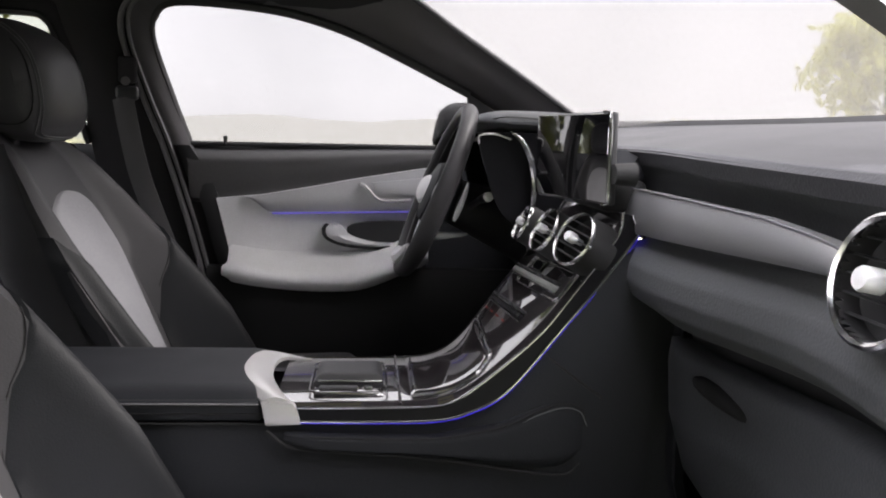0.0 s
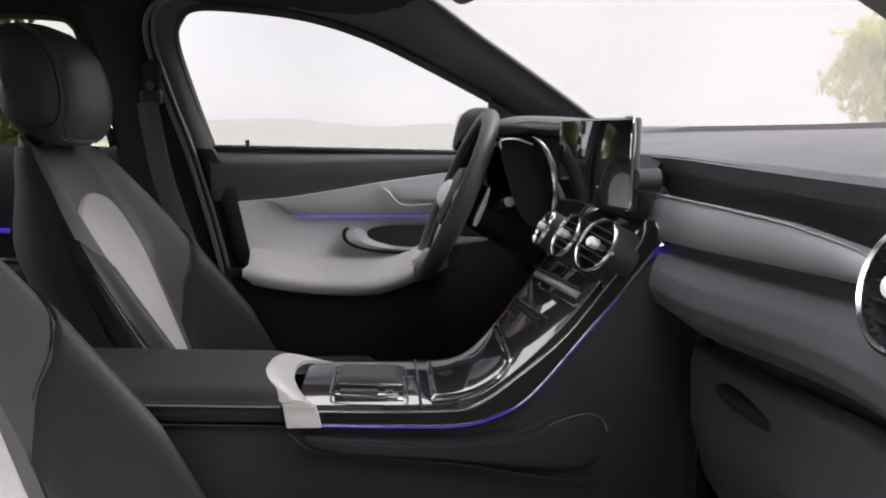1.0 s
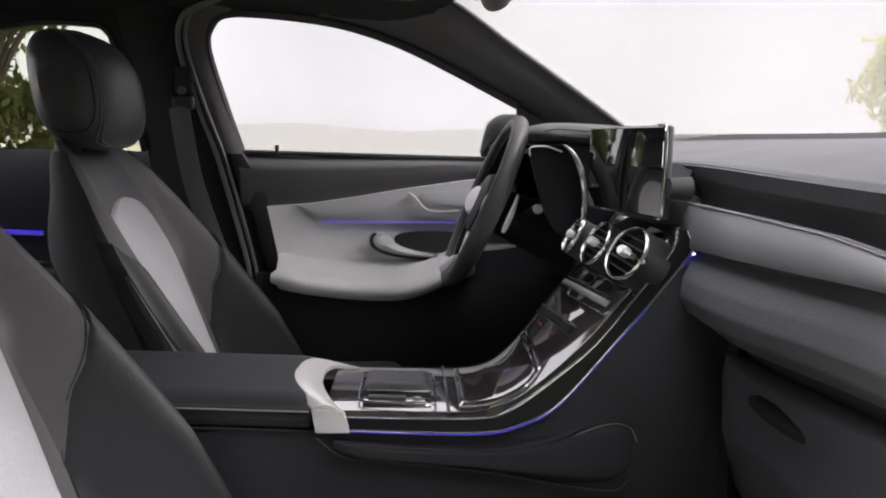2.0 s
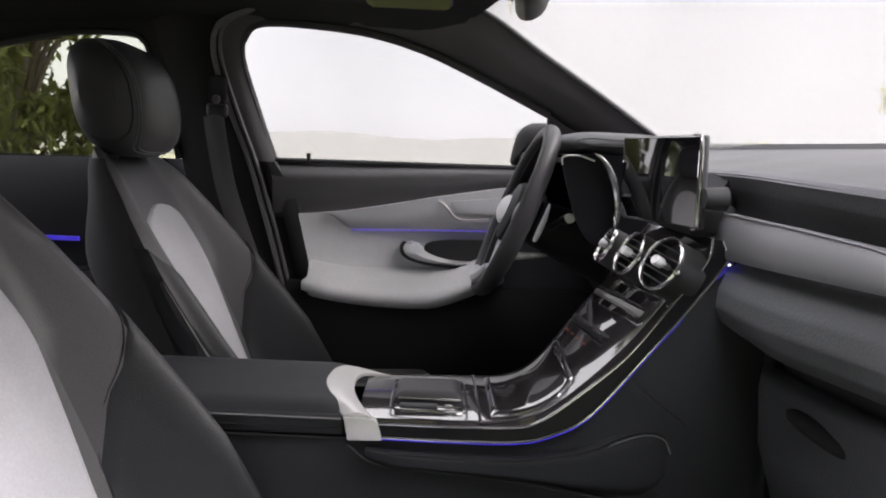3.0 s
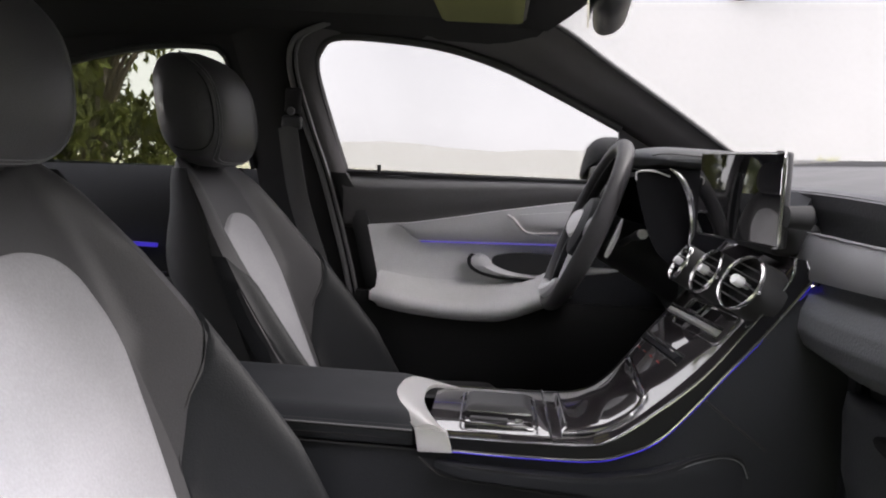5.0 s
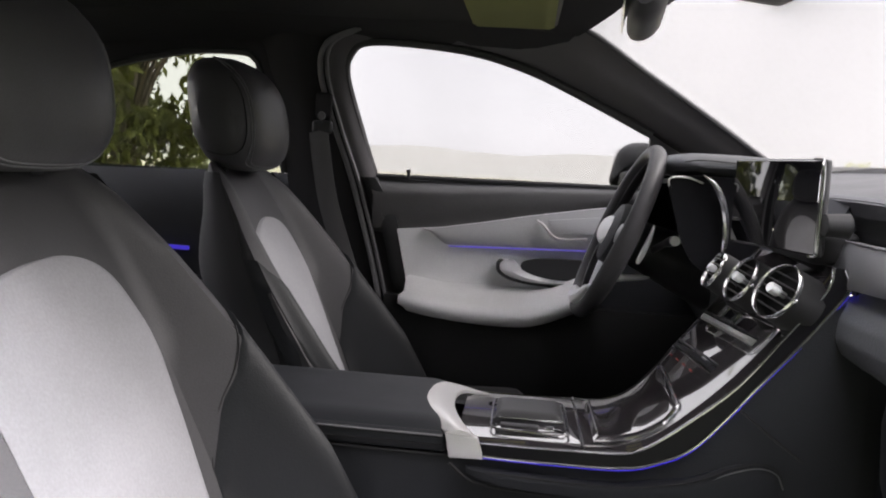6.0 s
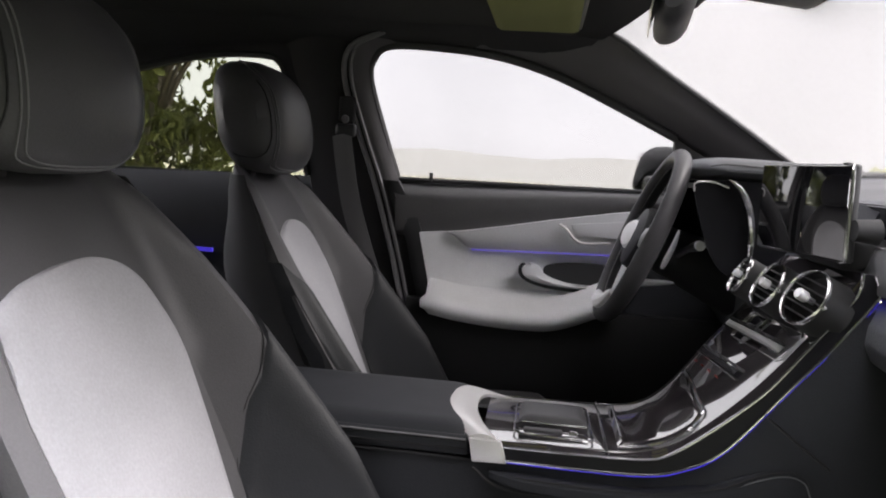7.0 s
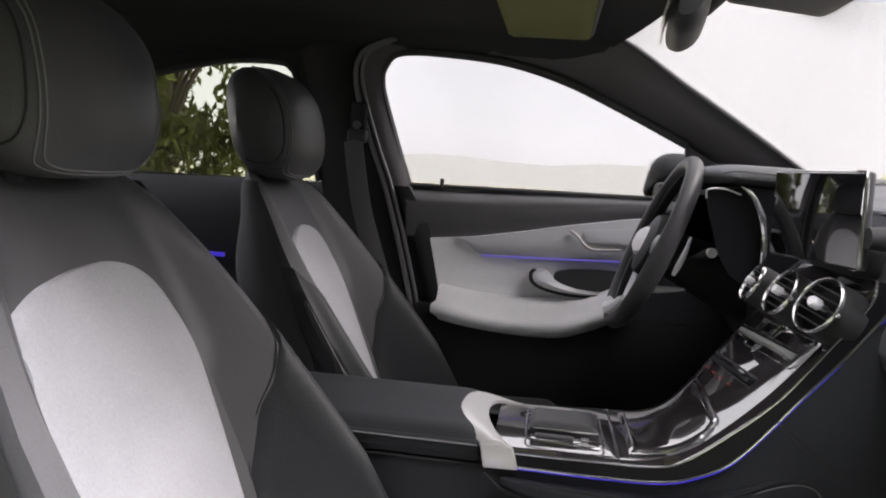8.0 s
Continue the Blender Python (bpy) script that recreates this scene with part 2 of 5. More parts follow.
def plate(outline, thick, way, bevel=0.0, bm=None):
    """A flat or bent plate from an outline, thickened along way."""
    bm = bm or bmesh.new()
    vs = [bm.verts.new(p) for p in outline]
    f = bm.faces.new(vs)
    d = Vector(way).normalized() * thick
    ext = bmesh.ops.extrude_face_region(bm, geom=[f])
    bmesh.ops.translate(bm, vec=d, verts=[g for g in ext["geom"] if isinstance(g, bmesh.types.BMVert)])
    if bevel:
        top = [e for e in bm.edges if len(e.link_faces) == 2 and e.calc_face_angle(0) > 0.9]
        bmesh.ops.bevel(bm, geom=top, offset=bevel, segments=2, profile=0.5, affect="EDGES")
    return bm


def lathe(profile, centre, axis, sides=40, bm=None):
    """Turns a profile of (radius, height) about an axis."""
    bm = bm or bmesh.new()
    z = Vector(axis).normalized()
    x = z.cross(Vector((0.0, 1.0, 0.02))).normalized()
    y = z.cross(x)
    c = Vector(centre)
    loops = [[c + z * h + r * (math.cos(k) * x + math.sin(k) * y) for k in (2 * math.pi * q / sides for q in range(sides))] for r, h in profile]
    return loft(loops, caps=False, bm=bm)


def lerp(a, b, t):
    return a + (b - a) * t


def step(a, b, t):
    t = max(0.0, min(1.0, (t - a) / (b - a)))
    return t * t * (3 - 2 * t)


def table(rows, t):
    """Linear table of (t, value)."""
    if t <= rows[0][0]:
        return rows[0][1]
    for (a, va), (b, vb) in zip(rows, rows[1:]):
        if t <= b:
            return lerp(va, vb, (t - a) / (b - a))
    return rows[-1][1]


# ---- outside ----
def build_ground():
    bm = bmesh.new()
    rings = [0.0, 3, 8, 20, 45, 90, 160, 260, 400, 700, 1200]
    rows = []
    for r in rings[1:]:
        row = []
        for k in range(72):
            a = 2 * math.pi * k / 72
            h = -0.38
            if 10 < r < 100:
                h += 0.25 * noise.noise(Vector((math.cos(a) * r / 9, math.sin(a) * r / 9, 0.5)))
            row.append(bm.verts.new((r * math.cos(a), r * math.sin(a), h)))
        rows.append(row)
    c = bm.verts.new((0, 0, -0.38))
    for k in range(72):
        bm.faces.new((c, rows[0][k], rows[0][(k + 1) % 72]))
        for a, b in zip(rows, rows[1:]):
            bm.faces.new((a[k], b[k], b[(k + 1) % 72], a[(k + 1) % 72]))
    solo("ground", bm, M_GROUND, "pale dry ground reaching to the horizon", "ground", "structure")
    # low hills, far off all round; their own glow stands in for haze
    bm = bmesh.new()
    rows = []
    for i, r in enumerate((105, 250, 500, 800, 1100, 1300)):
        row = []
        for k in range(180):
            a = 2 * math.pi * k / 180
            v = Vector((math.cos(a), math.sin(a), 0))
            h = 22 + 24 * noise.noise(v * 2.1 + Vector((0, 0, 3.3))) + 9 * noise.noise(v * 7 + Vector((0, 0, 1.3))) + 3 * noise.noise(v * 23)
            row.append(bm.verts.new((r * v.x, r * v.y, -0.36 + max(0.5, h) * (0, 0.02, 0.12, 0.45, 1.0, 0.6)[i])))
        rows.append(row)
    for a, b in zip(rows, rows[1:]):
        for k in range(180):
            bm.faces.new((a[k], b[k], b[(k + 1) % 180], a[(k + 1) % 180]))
    solo("backdrop", bm, M_HAZE_GLOW, "plain with low hills, haze painted as glow", "hills", "structure")


def leaves(rng, clumps, per, size, bm):
    """Small bent leaves scattered round clump centres (place, radius)."""
    for c, r in clumps:
        for _ in range(per):
            d = Vector((rng.gauss(0, 1), rng.gauss(0, 1), rng.gauss(0, 1))).normalized() * r * rng.uniform(0.25, 1.0)
            p = Vector(c) + d
            e = Euler((rng.uniform(0, 6.3), rng.uniform(0, 6.3), rng.uniform(0, 6.3))).to_matrix()
            s = size * rng.uniform(0.6, 1.3)
            v = [bm.verts.new(p + e @ Vector(q) * s) for q in ((-1, 0, 0), (-0.2, 0.45, 0.15), (1, 0, 0), (-0.2, -0.45, 0.15))]
            bm.faces.new((v[0], v[1], v[2]))
            bm.faces.new((v[0], v[2], v[3]))


def build_tree(name, base, height, radius, crown_low, seed, n, per, size, mat, label, flat=1.0):
    rng = random.Random(seed)
    t = thing(name, base, label, "tree")
    b = Vector(base)
    trunk = bmesh.new()
    top = b + Vector((0.05 * height, 0.02 * height, height * 0.8))
    line = curve([b - Vector((0, 0, 0.1)), b + Vector((0.03 * height, 0, height * 0.3)), top], 8)
    tube(line, [lerp(0.035, 0.008, i / 8) * height for i in range(9)], 8, bm=trunk)
    clumps = []
    for k in range(n):
        a = rng.uniform(0, 2 * math.pi)
        f = rng.uniform(0, 1)
        z = lerp(crown_low, height, f)
        w = radius * math.sqrt(max(0.08, 1 - (2 * f - 0.9) ** 2 * 0.8)) * math.sqrt(rng.uniform(0.05, 1))
        c = b + Vector((w * math.cos(a), w * math.sin(a), z * flat + (1 - flat) * height * 0.85))
        clumps.append((c, radius * rng.uniform(0.14, 0.3)))
        if k % 5 == 0:
            s = line[3 + k % 5]
            tube(curve([s, (s + c) / 2 + Vector((0, 0, 0.05 * height)), c], 4), [0.010 * height, 0.008 * height, 0.006 * height, 0.004 * height, 0.002 * height], 5, bm=trunk)
    part("trunk", trunk, M_BARK, t)
    crown = bmesh.new()
    leaves(rng, clumps, per, size, crown)
    part("crown", crown, mat, t, smooth=0)
    return t


def build_verge():
    """Grass strip under and beside the car, and the wood's edge along it."""
    def turf(u, v):
        x, y = lerp(-16, 16, u), lerp(-14, 3.2, v)
        return (x, y, -0.355 + 0.02 * noise.noise(Vector((x * 0.7, y * 0.7, 0))))
    solo("verge", sheet(turf, 32, 20, 0.05, (0, 0, -1)), M_GRASS, "short green grass beside the car", "grass", "structure")
    rng = random.Random(11)
    bm = bmesh.new()
    for k in range(9):
        x = -13 + 3.2 * k + rng.uniform(-0.6, 0.6)
        y = -7.5 + rng.uniform(-1.0, 0.6)
        tube([(x, y, -0.4), (x + 0.1, y, 3.2), (x, y + 0.2, 6.4)], [0.18, 0.13, 0.05], 7, bm=bm)
    wood = solo("woodland_trunk", bm, M_BARK, "brown trunks along a wood's edge", "woodland", "stuff")
    bm = bmesh.new()
    clumps = []
    for k in range(500):
        clumps.append(((rng.uniform(-16, 16), rng.uniform(-9.5, -5.8), -0.2 + 7.0 * rng.uniform(0, 1) ** 0.85), rng.uniform(0.9, 1.5)))
    leaves(rng, clumps, 60, 0.36, bm)
    solo("woodland", bm, M_WOODS, "dark green edge of a wood", "woodland", "stuff", 0)


# ---- body shell ----
WIN_TOP = [(0.085, 1.085), (0.12, 1.116), (0.22, 1.118), (0.37, 1.104), (0.505, 1.069), (0.641, 1.011), (0.795, 0.938)]
ROOF_Z = 1.155


def bar(name, pts_a, pts_b, y_a, y_b, depth, mat, parent, n=24, label="", bulge=0.012):
    """A rounded trim band between two lines given as (x, z), at y_a and y_b, bulging to the cabin."""
    ca, cb = curve([(p[0], y_a, p[1]) for p in pts_a], n), curve([(p[0], y_b, p[1]) for p in pts_b], n)

    def fn(u, v):
        k = round(u * n)
        p = ca[k].lerp(cb[k], v)
        return p + Vector((0, -bulge * math.sin(math.pi * v), 0))
    return part(name, sheet(fn, n, 6, depth, (0, 1, 0)), mat, parent, label)


def build_shell():
    # floor tub with tunnel
    def tub(u, v):
        x, y = lerp(-1.0, 1.2, u), lerp(-0.74, 0.74, v)
        tunnel = 0.17 * (1 - step(0.10, 0.17, abs(y)))
        toe = 0.35 * step(0.95, 1.2, x)
        return (x, y, 0.02 + tunnel + toe)
    solo("floor", sheet(tub, 30, 40, 0.03, (0, 0, -1)), M_CARPET, "black carpet over the car's floor and tunnel", "carpet", "structure")

    # headliner with a windscreen edge that bows forward
    def liner(u, v):
        y = lerp(-0.64, 0.64, v)
        front = 0.70 - 0.10 * (abs(y) / 0.64) ** 2
        x = lerp(-1.05, front, u)
        return (x, y, ROOF_Z + 0.025 * (1 - (y / 0.64) ** 2) - 0.02 * step(0.3, 0.7, x) - 0.05 * step(-0.5, -1.05, x))
    solo("ceiling", sheet(liner, 30, 24, 0.012, (0, 0, 1)), M_TRIMCLOTH, "black cloth headliner under the car's roof", "headliner", "structure")

    def roof(u, v):
        y = lerp(-0.70, 0.70, v)
        x = lerp(-1.1, 0.68, u)
        return (x, y, 1.222 + 0.03 * (1 - (y / 0.7) ** 2))
    solo("roof", sheet(roof, 12, 12, 0.01, (0, 0, 1)), M_PAINT, "dark painted car roof panel", "car roof", "structure")

    for side, nm in ((1, "wall_left"), (-1, "wall_right")):
        w = thing(nm, (0, side * 0.72, 0.0), "black-trimmed side of the car body with pillars and roof rail", "car body")
        w["kind"] = "structure"
        rail_out = [(-1.05, 1.02), (-0.7, 1.06), (-0.33, 1.083), (-0.05, 1.10), (0.12, 1.118), (0.37, 1.108), (0.52, 1.07)]
        rail_in = [(-1.05, 1.12), (-0.7, 1.15), (-0.33, 1.16), (-0.05, 1.165), (0.12, 1.165), (0.37, 1.165), (0.62, 1.16)]
        bar("roof_rail", rail_out, rail_in, side * 0.725, side * 0.60, side * 0.03, M_TRIMCLOTH, w, bulge=side * 0.012)
        # windscreen pillar
        a = [(0.30, 1.112), (0.37, 1.106), (0.505, 1.069), (0.641, 1.011), (0.795, 0.938), (0.93, 0.862), (1.0, 0.82)]
        b = [(0.44, 1.172), (0.53, 1.172), (0.63, 1.145), (0.76, 1.062), (0.90, 0.974), (1.03, 0.888), (1.12, 0.83)]
        bar("windscreen_pillar", a, b, side * 0.715, side * 0.62, side * 0.03, M_PILLAR, w, 28, "dark grey cloth windscreen pillar trim", side * 0.016)
        seal = curve([(p[0], side * 0.612, p[1] + 0.002) for p in b], 28)
        part("seal", tube(seal, 0.006, 6), M_RUBBER, w)
        part("pillar_badge", lathe([(0.0001, 0.004), (0.012, 0.003), (0.014, 0)], (0.655, side * 0.648, 1.082), (-0.3, -side * 0.9, -0.2), 16), M_SILVER, w, "small oval airbag mark")
        # centre pillar, curving inwards to the roof
        back = 0.0 if side > 0 else 0.30
        low_f, low_r = [(0.30, 0.10), (0.26, 0.42), (0.20, 0.62), (0.135, 0.80), (0.055, 0.97), (0.02, 1.06), (0.03, 1.15)], [(0.02, 0.10), (0.0, 0.42), (-0.03, 0.62), (-0.065, 0.80), (-0.10, 0.97), (-0.13, 1.05), (-0.16, 1.15)]
        low_f, low_r = [(x - back, z) for x, z in low_f], [(x - back, z) for x, z in low_r]
        bar("centre_pillar", low_f, low_r, side * 0.69, side * 0.70, side * 0.05, M_TRIMCLOTH, w, 24, "", side * 0.03)
        # rear quarter and C pillar
        bar("rear_pillar", [(-0.86, 0.78), (-0.80, 0.9), (-0.72, 1.0), (-0.66, 1.05)], [(-1.05, 0.78), (-1.03, 0.9), (-1.0, 1.0), (-0.98, 1.10)], side * 0.71, side * 0.69, side * 0.05, M_TRIMCLOTH, w)
        bar("sill", [(-0.9, 0.02), (0.0, 0.02), (1.1, 0.02)], [(-0.9, 0.12), (0.0, 0.12), (1.1, 0.12)], side * 0.70, side * 0.72, side * 0.06, M_PLASTIC, w)

    # firewall and tail
    solo("wall_front", block((1.42, -0.74, -0.1), (1.46, 0.74, 0.86), 0.01), M_PLASTIC, "black bulkhead under the windscreen", "bulkhead", "structure")
    solo("wall_back", block((-1.14, -0.74, 0.0), (-1.08, 0.74, 0.80), 0.02), M_TRIMCLOTH, "black trimmed tailgate behind the rear bench", "tailgate", "structure")

    def screen_glass(u, v):
        y = lerp(-0.665, 0.665, v)
        bow = 1 - (y / 0.63) ** 2
        return (lerp(0.585 + 0.10 * bow, 1.14 + 0.26 * bow, u), y, lerp(1.178 + 0.005 * bow, 0.842 + 0.035 * bow, u))
    g = solo("window_1", sheet(screen_glass, 10, 20, 0.004, (1, 0, 0.8)), M_FRONT, "curved windscreen glass with a film for haze", "windscreen", "structure")
    g.visible_shadow = False

    def cowl(u, v):
        y = lerp(-0.66, 0.66, v)
        bow = 1 - (y / 0.66) ** 2
        return (1.085 + 0.235 * bow + 0.006 * u, y, lerp(0.862 + 0.004 * bow, 0.884 + 0.003 * bow, u))
    solo("trim", sheet(cowl, 4, 24, 0.02, (1, 0, 0)), M_RUBBER, "black strip along the windscreen's foot", "windscreen trim", "structure")


# ---- doors ----
TRIM_EDGE = [(0.10, 0.672), (0.22, 0.683), (0.323, 0.694), (0.43, 0.714), (0.532, 0.735), (0.671, 0.760), (0.86, 0.785)]


def edge_z(x):
    return table(TRIM_EDGE, x)


def build_driver_door():
    d = thing("front_door", (0.5, 0.72, 0.05), "black and pale grey leather driver's door with chrome pull", "car door")
    Y = 0.668

    def upper(u, v):
        x = lerp(0.135, 1.02, u)
        zt = 0.802 + 0.006 * step(0.2, 0.7, x)
        z = lerp(zt, edge_z(x) - 0.004, v)
        roll = 0.035 * (1 - math.sin(min(1, v * 3.2) * math.pi / 2))
        return (x + (0.07 * v if u == 0 else 0), Y + 0.004 + roll - 0.012 * math.sin(math.pi * min(1, v * 1.1)), z)
    part("upper_panel", sheet(upper, 40, 14, 0.03, (0, 1, 0)), M_UPPER, d, "black leather upper door panel")

    # pale leather field, with a slanted rear edge
    def pale_field(u, v):
        z0 = 0.545
        x0 = lerp(0.219, 0.252, v)
        x = lerp(x0, 0.705, u)
        z = lerp(edge_z(x), z0, v)
        return (x, Y - 0.012 + 0.016 * v * step(0.3, 0.5, x) - 0.01 * step(0.75, 1, v), z)
    part("pale_panel", sheet(pale_field, 40, 14, 0.02, (0, 1, 0)), M_PALE, d, "pale grey leather door panel")

    # trim wing
    def wing(u, v):
        x = lerp(0.285, 0.715, u)
        top = edge_z(x) - 0.001
        low = 0.654 + 0.011 * (x - 0.32) / 0.33 + 0.034 * (1 - step(0.285, 0.345, x))
        z = lerp(top, min(low, top - 0.001), v)
        return (x, Y - 0.017 - 0.006 * math.sin(math.pi * v), z)
    part("trim_wing", sheet(wing, 40, 8, 0.012, (0, 1, 0)), M_WOOD, d, "grey open-pore trim wing")
    led = [(x, Y - 0.018, 0.651 + 0.011 * (x - 0.32) / 0.33) for x in (0.345, 0.42, 0.5, 0.58, 0.66, 0.74)]
    part("light_strip", tube(led, 0.0013, 6), M_BLUE_DIM, d, "thin blue ambient light")

    # pull cup: dark bowl with a chrome crescent
    def oval(a, rx, rz):
        c, s = math.cos(a), math.sin(a)
        return 0.606 + rx * math.copysign(abs(c) ** 0.8, c), 0.616 + rz * math.copysign(abs(s) ** 0.8, s) * (1.0 if s < 0 else 0.75)
    ring = [2 * math.pi * k / 40 for k in range(40)]
    bowl = bmesh.new()
    loft([[(oval(a, 0.112 * s, 0.029 * s)[0] + 0.020, Y - 0.016 + dy, oval(a, 0.112 * s, 0.029 * s)[1] + 0.003) for a in ring] for s, dy in ((1.0, -0.004), (0.98, 0.0), (0.9, 0.001), (0.5, 0.0015))], bm=bowl)
    part("pull_cup", bowl, M_SEAM, d, "black door pull recess")
    cres = bmesh.new()
    sweep = [math.pi * (0.84 + 0.72 * k / 20) for k in range(21)]
    outer = [oval(a, 0.140, 0.037) for a in sweep]
    bowl_edge = [(x + 0.020, z + 0.003) for x, z in (oval(a, 0.108, 0.027) for a in sweep)]
    inner = [(lerp(o[0], i[0], 0.15 + 0.85 * math.sin(math.pi * k / 20) ** 0.5), lerp(o[1], i[1], 0.15 + 0.85 * math.sin(math.pi * k / 20) ** 0.5)) for k, (o, i) in enumerate(zip(outer, bowl_edge))]
    loft([[(o[0], Y - 0.021, o[1]), (lerp(o[0], i[0], 0.5), Y - 0.027, lerp(o[1], i[1], 0.5)), (i[0], Y - 0.020, i[1]), (i[0], Y - 0.012, i[1]), (o[0], Y - 0.012, o[1])] for o, i in zip(outer, inner)], bm=cres)
    # raised dark crescent that stands in for the shadow gap below the trim
    gap = [oval(a, 0.149, 0.044) for a in sweep]
    loft([[(g[0], Y - 0.0225, g[1]), (o[0], Y - 0.0225, o[1]), (o[0], Y - 0.012, o[1]), (g[0], Y - 0.012, g[1])] for g, o in zip(gap[1:], outer[1:])], bm=(shade := bmesh.new()))
    part("pull_shade", shade, M_SEAM, d, "dark crescent painted for the shadow round the pull")
    part("pull_trim", cres, M_SATIN, d, "chrome crescent of the pull")

    # armrest roll
    loops = []
    for k in range(25):
        u = k / 24
        x = lerp(0.236, 0.70, u)
        lift = 0.045 * step(0.52, 0.72, x)
        zc = 0.522 - 0.02 * math.sin(math.pi * min(1, max(0, (x - 0.24) / 0.45))) + lift
        depth = 0.062 * min(1, 0.72 + 2 * u) * (1 - 0.2 * step(0.6, 0.78, x))
        h = 0.030 if 0 < k < 24 else 0.024
        loops.append([(x + (0.012 if k == 0 and abs(s) > 0.5 else 0), Y - 0.006 - depth * max(0, c) ** 0.7 + 0.02 * max(0, -c), zc + h * s + 0.034 * (1 - max(0, c) ** 0.5) * max(0, s))
                      for c, s in ((math.cos(a), math.sin(a)) for a in (2 * math.pi * q / 16 for q in range(16)))])
    part("armrest", loft(loops), M_PALE, d, "pale grey padded armrest")

    def front(u, v):
        return (lerp(0.70, 1.02, u), Y - 0.006 + 0.006 * math.sin(math.pi * v), lerp(edge_z(lerp(0.70, 1.02, u)) - 0.004, 0.50, v))
    part("front_panel", sheet(front, 10, 10, 0.02, (0, 1, 0)), M_DARK, d, "black front door panel")

    part("door_core", block((0.24, Y + 0.034, 0.08), (1.02, Y + 0.046, 0.78), 0.003), M_PLASTIC, d)

    # lower door with pocket
    def lower(u, v):
        x = lerp(0.20, 1.0, u)
        z = lerp(0.53, 0.06, v)
        return (x, Y - 0.03 - 0.025 * math.sin(math.pi * v ** 0.7) + 0.01 * v, z)
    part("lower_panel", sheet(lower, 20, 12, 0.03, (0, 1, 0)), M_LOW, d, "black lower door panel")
    part("door_pocket", block((0.42, 0.585, 0.13), (0.95, 0.645, 0.27), 0.02, 3), M_PLASTIC, d, "black door pocket")

    # end face and dark strip behind the pale field
    strip = [(0.128, 0.80), (0.155, 0.72), (0.185, 0.66), (0.205, 0.58), (0.222, 0.52), (0.27, 0.35), (0.29, 0.1)]
    strip_b = [(0.16, 0.80), (0.21, 0.72), (0.228, 0.66), (0.246, 0.58), (0.262, 0.52), (0.30, 0.35), (0.32, 0.1)]
    bar("door_edge", strip, strip_b, Y + 0.006, Y - 0.004, 0.03, M_PLASTIC, d, 20, "", 0.004)

    # window frame: rounded channel round the opening
    outline = [(0.150, 0.803), (0.112, 0.905), (0.070, 1.035), (0.078, 1.09), (0.115, 1.117), (0.22, 1.119), (0.37, 1.105), (0.505, 1.069), (0.641, 1.011), (0.795, 0.938)]
    line = curve([(x, 0.705, z) for x, z in outline], 60)
    part("window_frame", tube(line, 0.011, 8), M_RUBBER, d, "black rubber window channel")
    # rear post of the frame with its two seal ridges
    post_a = [(0.158, 0.80), (0.115, 0.905), (0.072, 1.035), (0.082, 1.10), (0.13, 1.125)]
    post_b = [(0.118, 0.80), (0.075, 0.905), (0.030, 1.035), (0.030, 1.11), (0.06, 1.145)]
    bar("frame_post", post_a, post_b, 0.695, 0.675, 0.03, M_PILLAR, d, 24, "dark grey window frame post", 0.006)
    for off, r in ((-0.056, 0.0065), (-0.040, 0.0045)):
        pts = curve([(0.262 + off, 0.664, 0.42), (0.218 + off, 0.664, 0.60), (0.160 + off, 0.666, 0.79), (0.115 + off, 0.668, 0.905), (0.073 + off, 0.667, 1.035), (0.080 + off * 0.9, 0.662, 1.105), (0.13 + off * 0.5, 0.655, 1.14)], 30)
        part("frame_seal", tube(pts, r, 6), M_SEAL, d, "grey rubber door seal")
    quarter = bmesh.new()
    plate([(0.79, 0.70, 0.94), (0.80, 0.70, 0.80), (0.98, 0.70, 0.80), (0.96, 0.70, 0.84)], 0.02, (0, 1, 0), bm=quarter)
    part("mirror_triangle", quarter, M_PLASTIC, d, "black mirror triangle", 0)
    glass = bmesh.new()
    plate([(x, 0.718, z) for x, z in [(0.150, 0.795)] + outline[1:] + [(0.80, 0.795)]], 0.003, (0, 1, 0), bm=glass)
    p = part("pane", glass, M_GLASS, d, "lightly tinted side glass", 0)
    p.visible_shadow = False
    part("sill_trim", tube([(0.14, 0.700, 0.804), (0.5, 0.700, 0.808), (0.85, 0.700, 0.812)], 0.006, 6), M_RUBBER, d)
    part("lock_pin", lathe([(0.0042, 0), (0.0042, 0.012), (0.0055, 0.016), (0.005, 0.021), (0.0001, 0.022)], (0.234, 0.692, 0.802), (0, 0, 1), 12), M_PLASTIC, d, "small black lock pin")
    # release lever and seat switches
    lever = curve([(0.545, Y - 0.026, 0.725), (0.560, Y - 0.034, 0.716), (0.580, Y - 0.035, 0.694), (0.605, Y - 0.033, 0.686), (0.66, Y - 0.03, 0.690)], 16)
    part("release_lever", tube(lever, 0.0055, 8, flat=0.6), M_SILVER, d, "satin chrome release lever")
    part("switch_panel", plate([(0.57, Y - 0.024, 0.728), (0.69, Y - 0.024, 0.742), (0.69, Y - 0.024, 0.702), (0.585, Y - 0.024, 0.700)], 0.004, (0, -1, 0), 0.0015), M_WOOD, d, "silver seat switch plate")

    mir = thing("door_mirror", (0.77, 0.86, 0.80), "dark outside mirror on the driver's door", "mirror")
    loops = []
